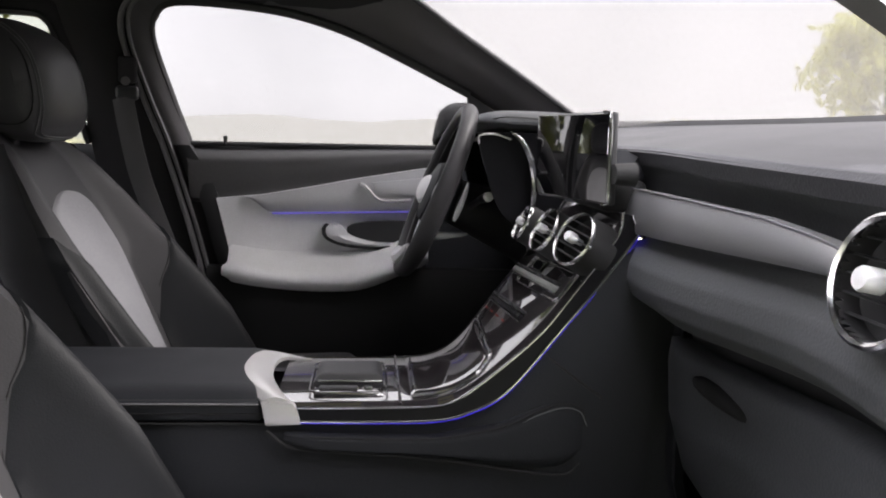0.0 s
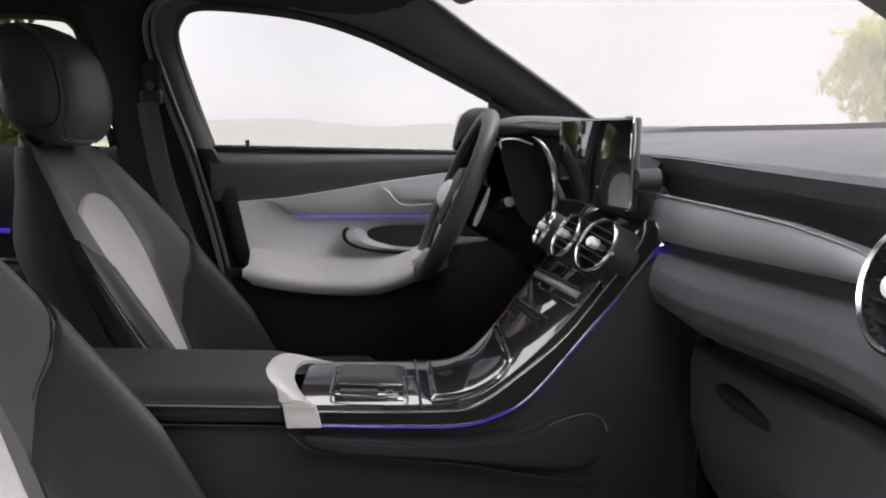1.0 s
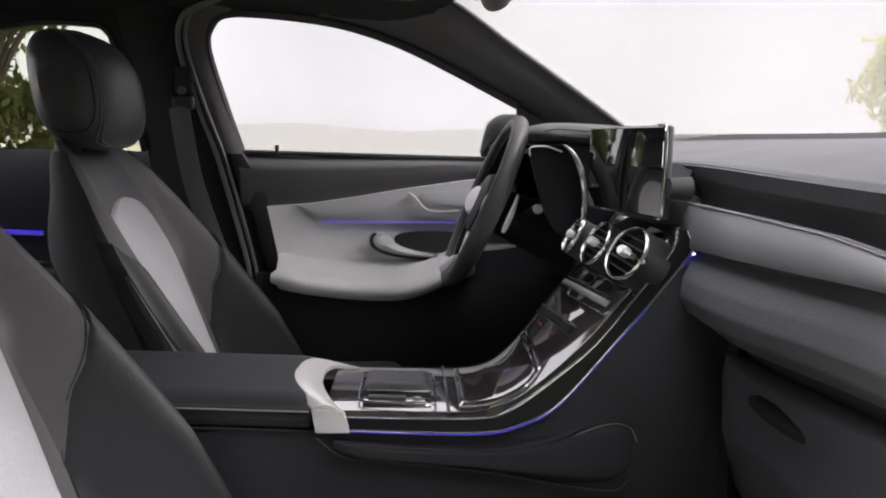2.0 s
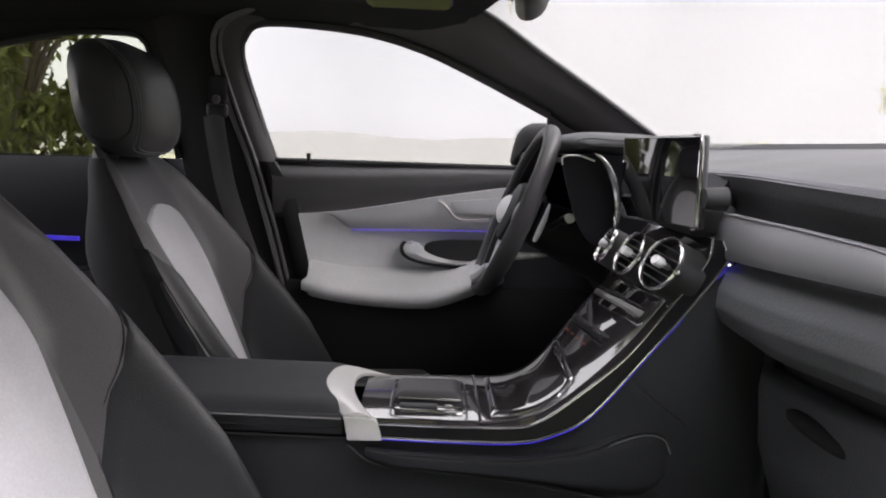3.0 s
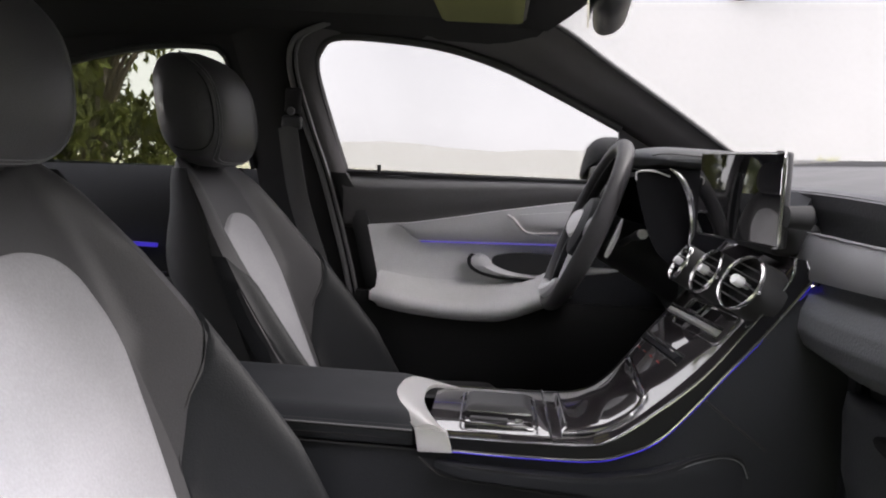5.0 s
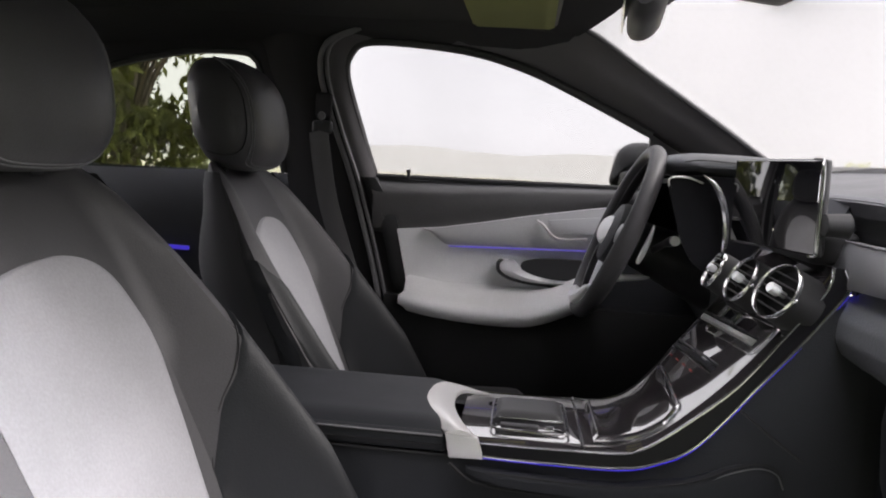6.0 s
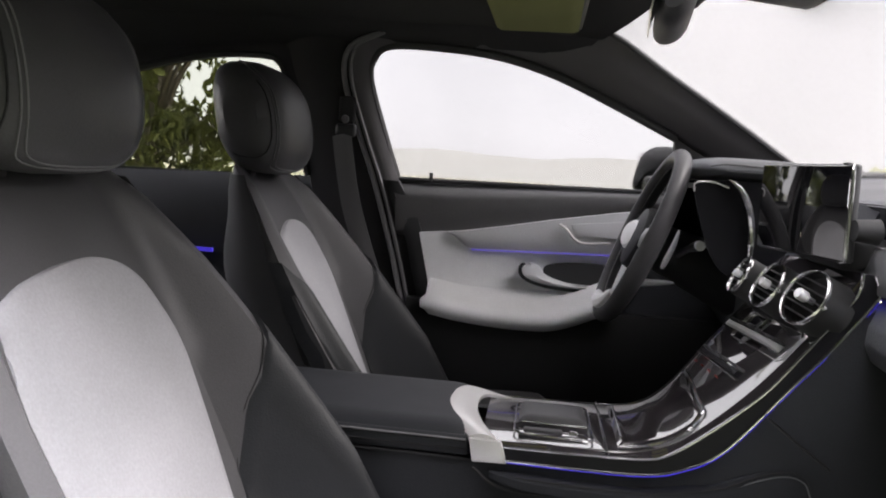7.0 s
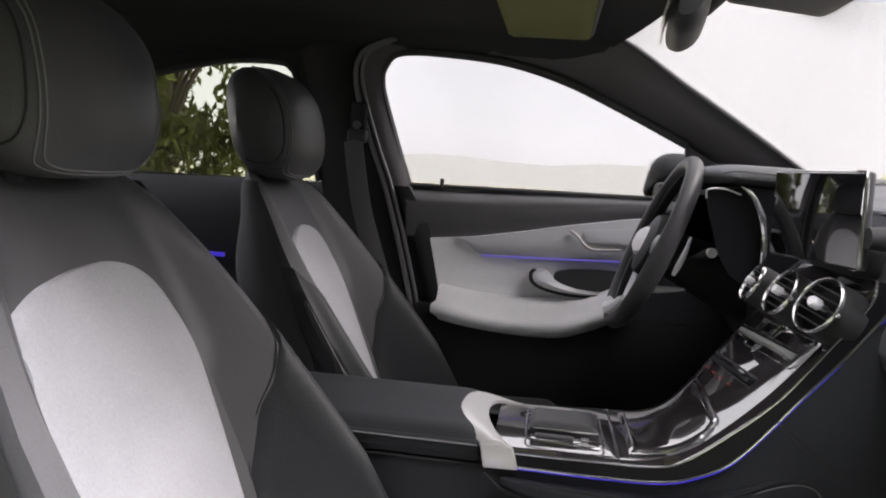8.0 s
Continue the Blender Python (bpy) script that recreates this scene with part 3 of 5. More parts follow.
    for k in range(13):
        u = k / 12
        y = lerp(0.80, 0.985, u)
        s = math.sqrt(max(0.05, 1 - (2 * u - 1) ** 4))
        loops.append([(0.772 + 0.05 * s * math.copysign(abs(math.cos(a)) ** 0.6, math.cos(a)) + 0.02 * u + 0.022 * math.sin(a), y, 0.868 + 0.058 * s * math.copysign(abs(math.sin(a)) ** 0.6, math.sin(a))) for a in (2 * math.pi * q / 20 for q in range(20))])
    part("housing", loft(loops), M_SEAM, mir, "dark mirror housing")
    part("mirror_glass", plate([(0.738, y, z) for y, z in ((0.84, 0.838), (0.95, 0.838), (0.958, 0.87), (0.945, 0.905), (0.845, 0.905), (0.835, 0.87))], 0.006, (1, 0, 0)), M_CHROME, mir, "mirror glass", 0)
    part("foot", block((0.74, 0.72, 0.80), (0.80, 0.83, 0.85), 0.01), M_PLASTIC, mir)


def build_rear_door(side, label):
    d = thing("rear_door", (-0.45, side * 0.72, 0.05), label, "car door")
    Y = 0.685

    def panel(u, v):
        x = lerp(-1.02, -0.02, u)
        z = lerp(0.785 + 0.012 * u, 0.06, v)
        roll = 0.04 * (1 - math.sin(min(1, v * 5) * math.pi / 2))
        return (x, side * (Y + roll - 0.03 * math.sin(math.pi * v)), z)
    part("panel", sheet(panel, 20, 20, 0.03, (0, side, 0)), M_DARK, d, "black leather rear door panel")
    outline = [(-0.070, 0.797), (-0.105, 0.92), (-0.138, 1.035), (-0.155, 1.066), (-0.19, 1.080), (-0.32, 1.076), (-0.482, 1.042), (-0.66, 0.985), (-0.80, 0.92), (-0.84, 0.86), (-0.80, 0.778)]
    line = curve([(x, side * 0.70, z) for x, z in outline], 50)
    part("window_frame", tube(line, 0.009, 6), M_RUBBER, d)
    up = [(-0.105, 0.92), (-0.138, 1.035), (-0.155, 1.066), (-0.19, 1.080), (-0.32, 1.076), (-0.482, 1.042), (-0.66, 0.985), (-0.80, 0.92)]
    out = [(-0.08, 0.95), (-0.11, 1.06), (-0.13, 1.10), (-0.19, 1.115), (-0.32, 1.115), (-0.482, 1.09), (-0.70, 1.05), (-0.9, 0.98)]
    bar("frame_head", up, out, side * 0.70, side * 0.69, side * 0.03, M_TRIMCLOTH, d, 30, "", side * 0.004)
    g = bmesh.new()
    plate([(x, side * 0.715, z) for x, z in outline], side * 0.003, (0, 1, 0), bm=g)
    p = part("pane", g, M_TINT, d, "tinted rear side glass", 0)
    p.visible_shadow = False
    part("light_strip", block((-0.43, side * 0.648, 0.598), (-0.285, side * 0.656, 0.608), 0.001, 1), M_BLUE, d, "blue ambient light")
    part("armrest", block((-0.75, side * 0.60 - 0.03, 0.47), (-0.18, side * 0.60 + 0.06, 0.53), 0.02, 3), M_DARK, d)
    part("handle", block((-0.30, side * 0.63 - 0.004, 0.535), (-0.25, side * 0.63 + 0.004, 0.545), 0.003, 2), M_CHROME, d, "chrome door pull")


def build_belt():
    b = thing("seat_belt", (0.05, 0.63, 0.3), "black woven seat belt hanging on the centre pillar", "seat belt")
    line = curve([(0.026, 0.634, 0.900), (0.036, 0.632, 0.84), (0.057, 0.630, 0.74), (0.090, 0.628, 0.643), (0.135, 0.62, 0.52), (0.19, 0.61, 0.32)], 20)

    def web(u, v):
        p = line[round(u * 20)]
        return p + Vector((0.044 * (v - 0.5) * 1.0, -0.004 * math.sin(math.pi * v), 0.012 * (v - 0.5)))
    part("webbing", sheet(web, 20, 4, 0.002, (0, 1, 0)), M_BELT, b)
    part("anchor", block((0.010, 0.630, 0.895), (0.058, 0.652, 0.925), 0.008, 3), M_PLASTIC, b, "black belt anchor cover")
    part("anchor_bolt", lathe([(0.0001, 0.006), (0.008, 0.005), (0.010, 0)], (0.033, 0.632, 0.935), (0, -1, 0), 16), M_PILLAR, b)
    part("height_slider", block((0.012, 0.645, 0.93), (0.052, 0.662, 0.99), 0.008, 3), M_TRIMCLOTH, b)


# ---- seats ----
def back_x(z):
    """Depth of the backrest's middle line at height z."""
    return (0.712 - z) * 0.46 - 0.012 * step(0.70, 0.82, z)


def back_half(z):
    return table([(0.25, 0.235), (0.50, 0.245), (0.62, 0.238), (0.70, 0.212), (0.76, 0.178), (0.80, 0.150), (0.83, 0.12)], z)


def back_front(y, z, near=0.58, start=0.56):
    """Front of the backrest: flat middle, bolsters that grow towards the cushion."""
    w = back_half(z)
    ridge = table([(0.25, 0.165), (0.45, 0.142), (0.60, 0.087), (0.712, 0.045), (0.80, 0.022)], z)
    a = abs(y) / w
    b = step(start if y < 0 else 0.56, 0.88, a) if a < 0.88 else 1 - 0.35 * step(0.88, 1.0, a)
    return back_x(z) + ridge * b * (1.0 if y > 0 else near)


def build_seat(o, near, start, more_rows):
    """A front seat about o; near scales the bolster on the y < 0 side, which begins at the share start; more_rows widens the insert there."""
    o = Vector(o)
    s = thing("front_seat", o + Vector((0.25, 0.01, 0.05)), "black leather front seat with a pale insert panel", "car seat", "front seats")

    def front(y, z):
        return back_front(y, z, near, start)
    zs = [0.24, 0.30, 0.36, 0.42, 0.48, 0.54, 0.60, 0.65, 0.70, 0.73, 0.755, 0.775, 0.79, 0.803, 0.812, 0.818]
    loops = []
    for z in zs:
        w = back_half(z)
        f = step(0.83, 0.77, z) * 0.5 + 0.5
        row = []
        for k in range(25):
            y = lerp(-w, w, k / 24)
            x = front(y, z)
            mid = back_x(z) - 0.03
            row.append(o + Vector((lerp(mid, x, f), y, z)))
        depth = 0.115 * f * (1 - 0.72 * step(0.60, 0.82, z))
        for k in range(1, 16):
            a = math.pi * k / 16
            cs = math.cos(a)
            row.append(o + Vector((back_x(z) + 0.01 - (depth + 0.02) * math.sin(a) ** 0.75, w * math.copysign(abs(cs) ** 0.7, cs), z)))
        loops.append(row)
    part("backrest", loft(loops), M_SEAT, s)

    def shell(u, v):
        z = lerp(0.24, 0.800, v)
        w, a = back_half(z) + 0.003, math.pi * u
        cs = math.cos(a)
        deep = 0.115 * (step(0.83, 0.77, z) * 0.5 + 0.5) * (1 - 0.72 * step(0.60, 0.82, z))
        return o + Vector((back_x(z) + 0.012 - (deep + 0.026) * math.sin(a) ** 0.75, w * math.copysign(abs(cs) ** 0.7, cs), z))
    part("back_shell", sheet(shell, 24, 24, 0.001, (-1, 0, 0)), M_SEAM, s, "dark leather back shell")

    def insert_half(z):
        if z > 0.58:
            return 0.147 * max(0.0, 1 - ((z - 0.58) / 0.134) ** 2.2) ** 0.5
        return table([(0.25, 0.105), (0.42, 0.122), (0.50, 0.136), (0.58, 0.147)], z)

    def insert(u, v):
        z = lerp(0.26, 0.714, 1 - (1 - v) ** 1.7)
        more = table(more_rows, z)
        y = (2 * u - 1) * max(0.0005, insert_half(z)) - 0.016 * step(0.71, 0.64, z) - more * max(0.0, 1 - 2 * u)
        edge = min(1.0, (1 - abs(2 * u - 1)) * 7, (0.7145 - z) * 60)
        return o + Vector((front(y, z) + 0.002 + 0.006 * max(0, edge) ** 0.5, y, z))
    part("insert_panel", sheet(insert, 30, 40, 0.012, (-1, 0, 0)), M_INSERT, s, "pale perforated leather insert")

    def line_on(y_of, z0, z1, off, n=24):
        return [o + Vector((front(y_of(z), z) + off, y_of(z), z)) for z in (lerp(z0, z1, k / n) for k in range(n + 1))]
    for sg in ((1, -1) if start < 0.6 else (1,)):
        part("bolster_seam", tube(line_on(lambda z: sg * table([(0.30, 0.121), (0.43, 0.139), (0.52, 0.167), (0.61, 0.204)], z), 0.26, 0.61, 0.0), 0.0012, 6), M_SEAM, s)

    for sg in ((1, -1) if start < 0.6 else (1,)):
        def side(u, v):
            z = lerp(0.25, 0.655, v)
            w = back_half(z)
            y0 = table([(0.30, 0.122), (0.43, 0.140), (0.52, 0.168), (0.60, 0.203), (0.655, 0.228)], z)
            y = lerp(y0, w * 1.004, u ** 0.8)
            return o + Vector((front(sg * min(y, w), z) + 0.0045 - 0.03 * step(0.93, 1.0, u), sg * y, z))
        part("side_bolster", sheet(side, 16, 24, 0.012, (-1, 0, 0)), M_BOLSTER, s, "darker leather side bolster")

    # cushion
    def cush(u, v):
        x, y = lerp(0.10, 0.60, u), lerp(-0.25, 0.25, v)
        b = 0.045 * step(0.55, 0.88, abs(y) / 0.25) * (1 - 0.6 * step(0.9, 1.0, abs(y) / 0.25))
        nose = 0.08 * step(0.50, 0.60, x) ** 2
        return o + Vector((x, y, 0.285 + 0.02 * u + b - nose))
    part("cushion", sheet(cush, 20, 24, 0.14, (0, 0, -1)), M_SEAT, s)

    def cush_insert(u, v):
        x, y = lerp(0.14, 0.55, u), lerp(-0.12, 0.12, v)
        return o + Vector((x, y, 0.289 + 0.02 * (x - 0.1) / 0.5 + 0.004 * math.sin(math.pi * v) - 0.08 * step(0.50, 0.60, x) ** 2))
    part("cushion_insert", sheet(cush_insert, 16, 10, 0.01, (0, 0, -1)), M_INSERT, s, "pale perforated leather insert")
    for sg in (1, -1):
        part("side_shield", block(o + Vector((0.06, sg * 0.245 - 0.012, 0.09)), o + Vector((0.56, sg * 0.245 + 0.012, 0.26)), 0.011, 3), M_PLASTIC, s)
        part("rail", block(o + Vector((0.05, sg * 0.19 - 0.02, 0.035)), o + Vector((0.58, sg * 0.19 + 0.02, 0.075)), 0.005), M_PLASTIC, s)
        part("rail_foot", block(o + Vector((0.10, sg * 0.19 - 0.015, 0.07)), o + Vector((0.50, sg * 0.19 + 0.015, 0.16)), 0.005), M_PLASTIC, s)

    # headrest
    loops = []
    n = 17
    for k in range(n):
        u = 2 * k / (n - 1) - 1
        sc = (1 - abs(u) ** 3.2) ** (1 / 2.6) if abs(u) < 1 else 0.0
        sc = max(sc, 0.30)
        y = 0.141 * u
        row = []
        for q in range(28):
            a = 2 * math.pi * q / 28
            c, d = math.cos(a), math.sin(a)
            ex = math.copysign(abs(c) ** 0.72, c)
            ez = math.copysign(abs(d) ** 0.78, d)
            zz = 0.108 * ez * lerp(1, sc, 0.85)
            xx = 0.072 * ex * lerp(1, sc, 0.8)
            lean = -0.16 * zz - 0.012 * (zz > 0) * (zz / 0.1) ** 2
            row.append(o + Vector((-0.058 + xx + lean, y, 0.910 + zz)))
        loops.append(row)
    h = part("headrest", loft(loops), M_SEAT, s, "black leather headrest with stitched edges")

    def face(y, z):
        """Front of the headrest."""
        u = abs(y) / 0.141
        sc = max((1 - u ** 3.2) ** (1 / 2.6), 0.3)
        zz = z - 0.910
        hz = min(0.999, abs(zz) / (0.108 * lerp(1, sc, 0.85)))
        d = hz ** (1 / 0.78)
        c = math.sqrt(max(0, 1 - d * d))
        return -0.058 + 0.072 * c ** 0.72 * lerp(1, sc, 0.8) - 0.16 * zz - 0.012 * (zz > 0) * (zz / 0.1) ** 2
    for off in (0.0, 0.006):
        pts = []
        RIM = [(0.098 + off, 1.012), (0.104 + off, 0.995), (0.107 + off, 0.96), (0.108 + off, 0.91), (0.107 + off, 0.865), (0.103 + off, 0.838 - off * 0.3), (0.092 + off * 0.7, 0.822 - off * 0.6), (0.07, 0.8145 - off * 0.6), (0.035, 0.8125 - off * 0.6), (0.0, 0.812 - off * 0.6)]
        for y, z in [(sg * y, z) for sg, y, z in [(-1, y, z) for y, z in RIM] + [(1, y, z) for y, z in RIM[::-1][1:]]]:
            pts.append(o + Vector((face(y, z) + 0.0006, y, z)))
        part("stitching", tube(curve(pts, 60), 0.0011, 5), M_THREAD, h, "grey stitching")
    for sg in (1, -1):
        ring = loops[15 if sg > 0 else 1]
        part("side_seam", tube([ring[q % 28] + Vector((0.0004, sg * 0.0006, 0)) for q in range(19, 33)], 0.0014, 5), M_SEAM, h)
        part("post", tube([o + Vector((-0.075, sg * 0.06, 0.76)), o + Vector((-0.072, sg * 0.06, 0.84))], 0.006, 10), M_CHROME, s, "chrome headrest post")
        part("post_collar", block(o + Vector((-0.092, sg * 0.06 - 0.014, 0.795)), o + Vector((-0.056, sg * 0.06 + 0.014, 0.822)), 0.005), M_PLASTIC, s)
    return s


def build_rear_bench():
    b = thing("rear_bench", (-0.85, 0.0, 0.1), "black leather rear bench seat", "bench seat")
    for y0, y1 in ((-0.62, -0.22), (-0.21, 0.21), (0.22, 0.62)):
        part("back_cushion", block((-1.02, y0, 0.28), (-0.88, y1, 0.74), 0.04, 4, m=pose(0, 0, 0, 0, -14)), M_SEAT, b)
        part("seat_cushion", block((-0.95, y0, 0.12), (-0.45, y1, 0.30), 0.04, 4), M_SEAT, b)


# ---- centre console ----
SPINE = [(0.440, 0.462), (0.475, 0.463), (0.58, 0.464), (0.660, 0.466), (0.700, 0.482), (0.742, 0.515), (0.803, 0.571), (0.850, 0.632), (0.898, 0.698), (0.920, 0.735)]
SP = curve([(x, 0, z) for x, z in SPINE], 90)
for _ in range(45):
    SP = [SP[0]] + [(a + 2 * b + c) / 4 for a, b, c in zip(SP, SP[1:], SP[2:])] + [SP[-1]]
SKEW = 0.13


def deck(s, y, lift=0.0):
    """Place on the console's lacquered deck: s from 0 to 1 along it, y across, lift off it."""
    f = min(max(s, 0.0), 1.0) * 90
    i = min(int(f), 89)
    p = SP[i].lerp(SP[i + 1], f - i)
    t = (SP[min(i + 2, 90)] - SP[max(i - 1, 0)]).normalized()
    nrm = Vector((-t.z, 0, t.x))
    up = step(0.455, 0.60, p.z)
    crown = lerp(0.006, 0.0015, step(0.465, 0.72, p.z)) * (1 - (y / 0.13) ** 2)
    return Vector((p.x - SKEW * up * (y + 0.125), y, p.z)) + nrm * (lift + crown)


def deck_at(z):
    """s of the deck where it climbs through height z."""
    for k in range(30, 91):
        if SP[k].z >= z:
            return k / 90
    return 1.0


def deck_x(x):
    for k in range(91):
        if SP[k].x >= x:
            return k / 90
    return 1.0


def deck_normal(s):
    f = int(min(max(s, 0.02), 0.98) * 90)
    t = (SP[f + 1] - SP[f - 1]).normalized()
    return Vector((-t.z, -SKEW * 0.9 * step(0.455, 0.6, SP[f].z), t.x)).normalized()


LOWER = [(0.470, 0.447), (0.58, 0.446), (0.659, 0.448), (0.705, 0.459), (0.759, 0.491), (0.834, 0.583), (0.880, 0.640), (0.922, 0.699), (0.928, 0.716), (0.920, 0.736)]
UPPER = [(0.466, 0.464), (0.58, 0.464), (0.655, 0.466), (0.690, 0.476), (0.742, 0.515), (0.803, 0.571), (0.853, 0.637), (0.893, 0.692), (0.905, 0.716), (0.906, 0.738)]


def build_console():
    c = thing("centre_console", (0.5, 0.0, 0.05), "black lacquer and leather centre console with chrome edges", "console")

    # body sides
    def flank(u, v):
        x = lerp(-0.15, 0.96, u)
        top = table([(-0.15, 0.445), (0.43, 0.442), (0.66, 0.445), (0.705, 0.455), (0.759, 0.486), (0.834, 0.578), (0.88, 0.637), (0.92, 0.694), (0.96, 0.71)], x)
        z = lerp(top, 0.06, v)
        return (x, -0.130 - 0.012 * math.sin(math.pi * min(1, v * 1.5)) - 0.006 * step(0.7, 0.9, x), z)
    part("side_panel", sheet(flank, 44, 16, 0.02, (0, 1, 0)), M_DARK, c, "black leather console flank")

    def flank2(u, v):
        p = flank(u, v)
        return (p[0] - SKEW * 0.25 * step(0.5, 0.7, p[2]), -p[1] + 0.003, p[2])
    part("side_panel", sheet(flank2, 44, 16, 0.02, (0, -1, 0)), M_DARK, c, "black leather console flank")

    # raised stitched pad on the flank
    def pad(u, v):
        x = lerp(0.455, 0.875, u)
        top = table([(0.455, 0.432), (0.56, 0.428), (0.66, 0.428), (0.75, 0.445), (0.80, 0.468), (0.835, 0.478), (0.86, 0.472), (0.875, 0.455)], x)
        low = table([(0.455, 0.424), (0.50, 0.409), (0.651, 0.399), (0.80, 0.380), (0.835, 0.380), (0.86, 0.40), (0.875, 0.44)], x)
        z = lerp(top, low, v)
        e = min(1.0, 6 * v, 6 * (1 - v), 10 * u, 10 * (1 - u))
        return (x, -0.143 - 0.008 * max(0.0, e) ** 0.5, z)
    part("knee_pad", sheet(pad, 36, 10, 0.012, (0, 1, 0)), M_DARK, c, "stitched black knee pad")
    for dz, mt in ((0.0, M_THREAD), (0.006, M_SEAM)):
        pts = [(x, -0.1485, z + dz) for x, z in ((0.49, 0.424), (0.56, 0.421), (0.66, 0.421), (0.75, 0.437), (0.80, 0.460), (0.835, 0.470), (0.858, 0.464), (0.868, 0.445))]
        part("stitching", tube(curve(pts, 40), 0.0011, 5), mt, c)
    part("lower_seam", tube(curve([(0.432, -0.145, 0.437), (0.469, -0.146, 0.413), (0.55, -0.147, 0.406), (0.651, -0.148, 0.397), (0.825, -0.150, 0.374), (0.86, -0.150, 0.39)], 30), 0.002, 6), M_SEAM, c)
    part("panel_gap", tube([(0.806, -0.147, 0.545), (0.845, -0.152, 0.515), (0.885, -0.156, 0.487)], 0.002, 6), M_SEAM, c)

    # lacquered deck
    def top(u, v):
        y = lerp(-0.125, 0.130, v)
        e = min(1.0, 36 * v, 36 * (1 - v))
        return deck(u, y, -0.006 * (1 - max(0, e) ** 0.5))
    part("deck", sheet(top, 90, 24, 0.02, (0.3, 0, -1)), M_GLOSS, c, "piano black lacquered deck", 60)

    lo, up = curve([(x, 0, z) for x, z in LOWER], 60), curve([(x, 0, z) for x, z in UPPER], 60)

    def band(u, v):
        k = round(u * 60)
        p = lo[k].lerp(up[k], v)
        return (p.x, -0.134, p.z)
    part("side_band", sheet(band, 60, 3, 0.008, (0, 1, 0)), M_BAND, c, "black lacquered side band")
    part("chrome_edge", tube([(p.x, -0.1358, p.z) for p in lo], 0.0023, 8), M_CHROME, c, "thin chrome edge")
    part("chrome_edge", tube([(p.x, -0.1335, p.z + 0.001) for p in up], 0.0019, 8), M_CHROME, c, "thin chrome edge")
    far = [deck(k / 60, 0.1305, -0.003) for k in range(61)]
    part("chrome_edge", tube(far, 0.0017, 6), M_CHROME, c, "thin chrome edge")
    part("light_strip", tube([(p.x + 0.0012, -0.1350, p.z - 0.0026) for p in lo[:59]], 0.0010, 6), M_BLUE_EDGE, c, "blue ambient light line")
    part("light_strip", tube([(p.x + 0.0020, -0.1335, p.z - 0.0012) for p in lo[30:53]], [0.0005 + 0.0006 * step(0, 12, k) for k in range(23)], 6), M_BLUE_GLOW, c, "brighter end of the blue light")

    # armrest lid and box
    a = thing("armrest", (0.13, 0.0, 0.44), "black leather centre armrest with a chrome-edged split", "armrest")

    def lid(u, v):
        x = lerp(-0.16, 0.415, u)
        y = lerp(-0.128, 0.125, v)
        e = min(1.0, 9 * v, 9 * (1 - v)) ** 0.5
        n = min(1.0, (1 - u) * 22) ** 0.5
        return (x + 0.02 * (0.5 - v) * step(0.85, 1, u), y, 0.472 + 0.014 * e * lerp(0.55, 1, n))
    part("lid", sheet(lid, 40, 24, 0.012, (0, 0, -1)), M_DARK, a, "padded black leather lid")
    part("lid_side", block((-0.16, -0.132, 0.4455), (0.424, -0.120, 0.474), 0.005, 3), M_DARK, a)
    part("lid_side", block((-0.16, 0.116, 0.4455), (0.40, 0.128, 0.464), 0.005, 3), M_DARK, a)
    part("piping", tube([(-0.16, -0.1325, 0.4705), (0.1, -0.1325, 0.4705), (0.42, -0.1325, 0.4695)], 0.0015, 6), M_THREAD, a)
    for z, y in ((0.4665, -0.1328), (0.4575, -0.1332)):
        part("stitching", tube([(-0.16, y, z), (0.1, y, z), (0.42, y, z - 0.001)], 0.0009, 5), M_SEAM, a)
    part("lid_gap", tube([(-0.16, -0.1325, 0.4435), (0.2, -0.1325, 0.4435), (0.428, -0.1325, 0.4425)], 0.002, 6), M_SEAM, a)

    # chrome collar
    k = thing("chrome_collar", (0.43, 0.0, 0.44), "satin chrome collar between armrest and lacquered deck", "trim piece")
    outer = curve([(0.474, 0.100, 0.470), (0.418, 0.110, 0.472), (0.380, 0.096, 0.474), (0.366, 0.055, 0.476), (0.373, -0.03, 0.477), (0.398, -0.09, 0.475), (0.424, -0.132, 0.470)], 30)
    inner = curve([(0.475, 0.099, 0.470), (0.446, 0.094, 0.473), (0.430, 0.070, 0.475), (0.424, 0.03, 0.477), (0.428, -0.03, 0.477), (0.444, -0.09, 0.475), (0.466, -0.134, 0.470)], 30)

    def collar(u, v):
        i = round(u * 30)
        slim = 0.15 + 0.85 * step(0.0, 0.35, u)
        return outer[i].lerp(inner[i], v) + Vector((0, 0, 0.008 * slim * math.sin(math.pi * (0.12 + 0.88 * v)) + 0.002 - 0.006 * (1 - slim)))
    part("arch", sheet(collar, 30, 8, 0.006, (0, 0, -1)), M_SILVER, k)
    part("cheek", plate([(0.424, -0.139, 0.474), (0.467, -0.139, 0.473), (0.472, -0.139, 0.462), (0.4775, -0.139, 0.443), (0.430, -0.139, 0.4415)], 0.012, (0, 1, 0), 0.002), M_SILVER, k)

    # touchpad
    t = thing("touchpad", (0.54, -0.02, 0.466), "black touchpad with chrome surround and roller", "touchpad")
    loop = []
    for cx, cy, a0 in ((0.578, 0.045, 0), (0.500, 0.045, 90), (0.500, -0.075, 180), (0.578, -0.085, 270)):
        for q in range(6):
            an = radians(a0 + 18 * q)
            loop.append((cx + 0.016 * math.cos(an), cy + 0.016 * math.sin(an), 0.4725))
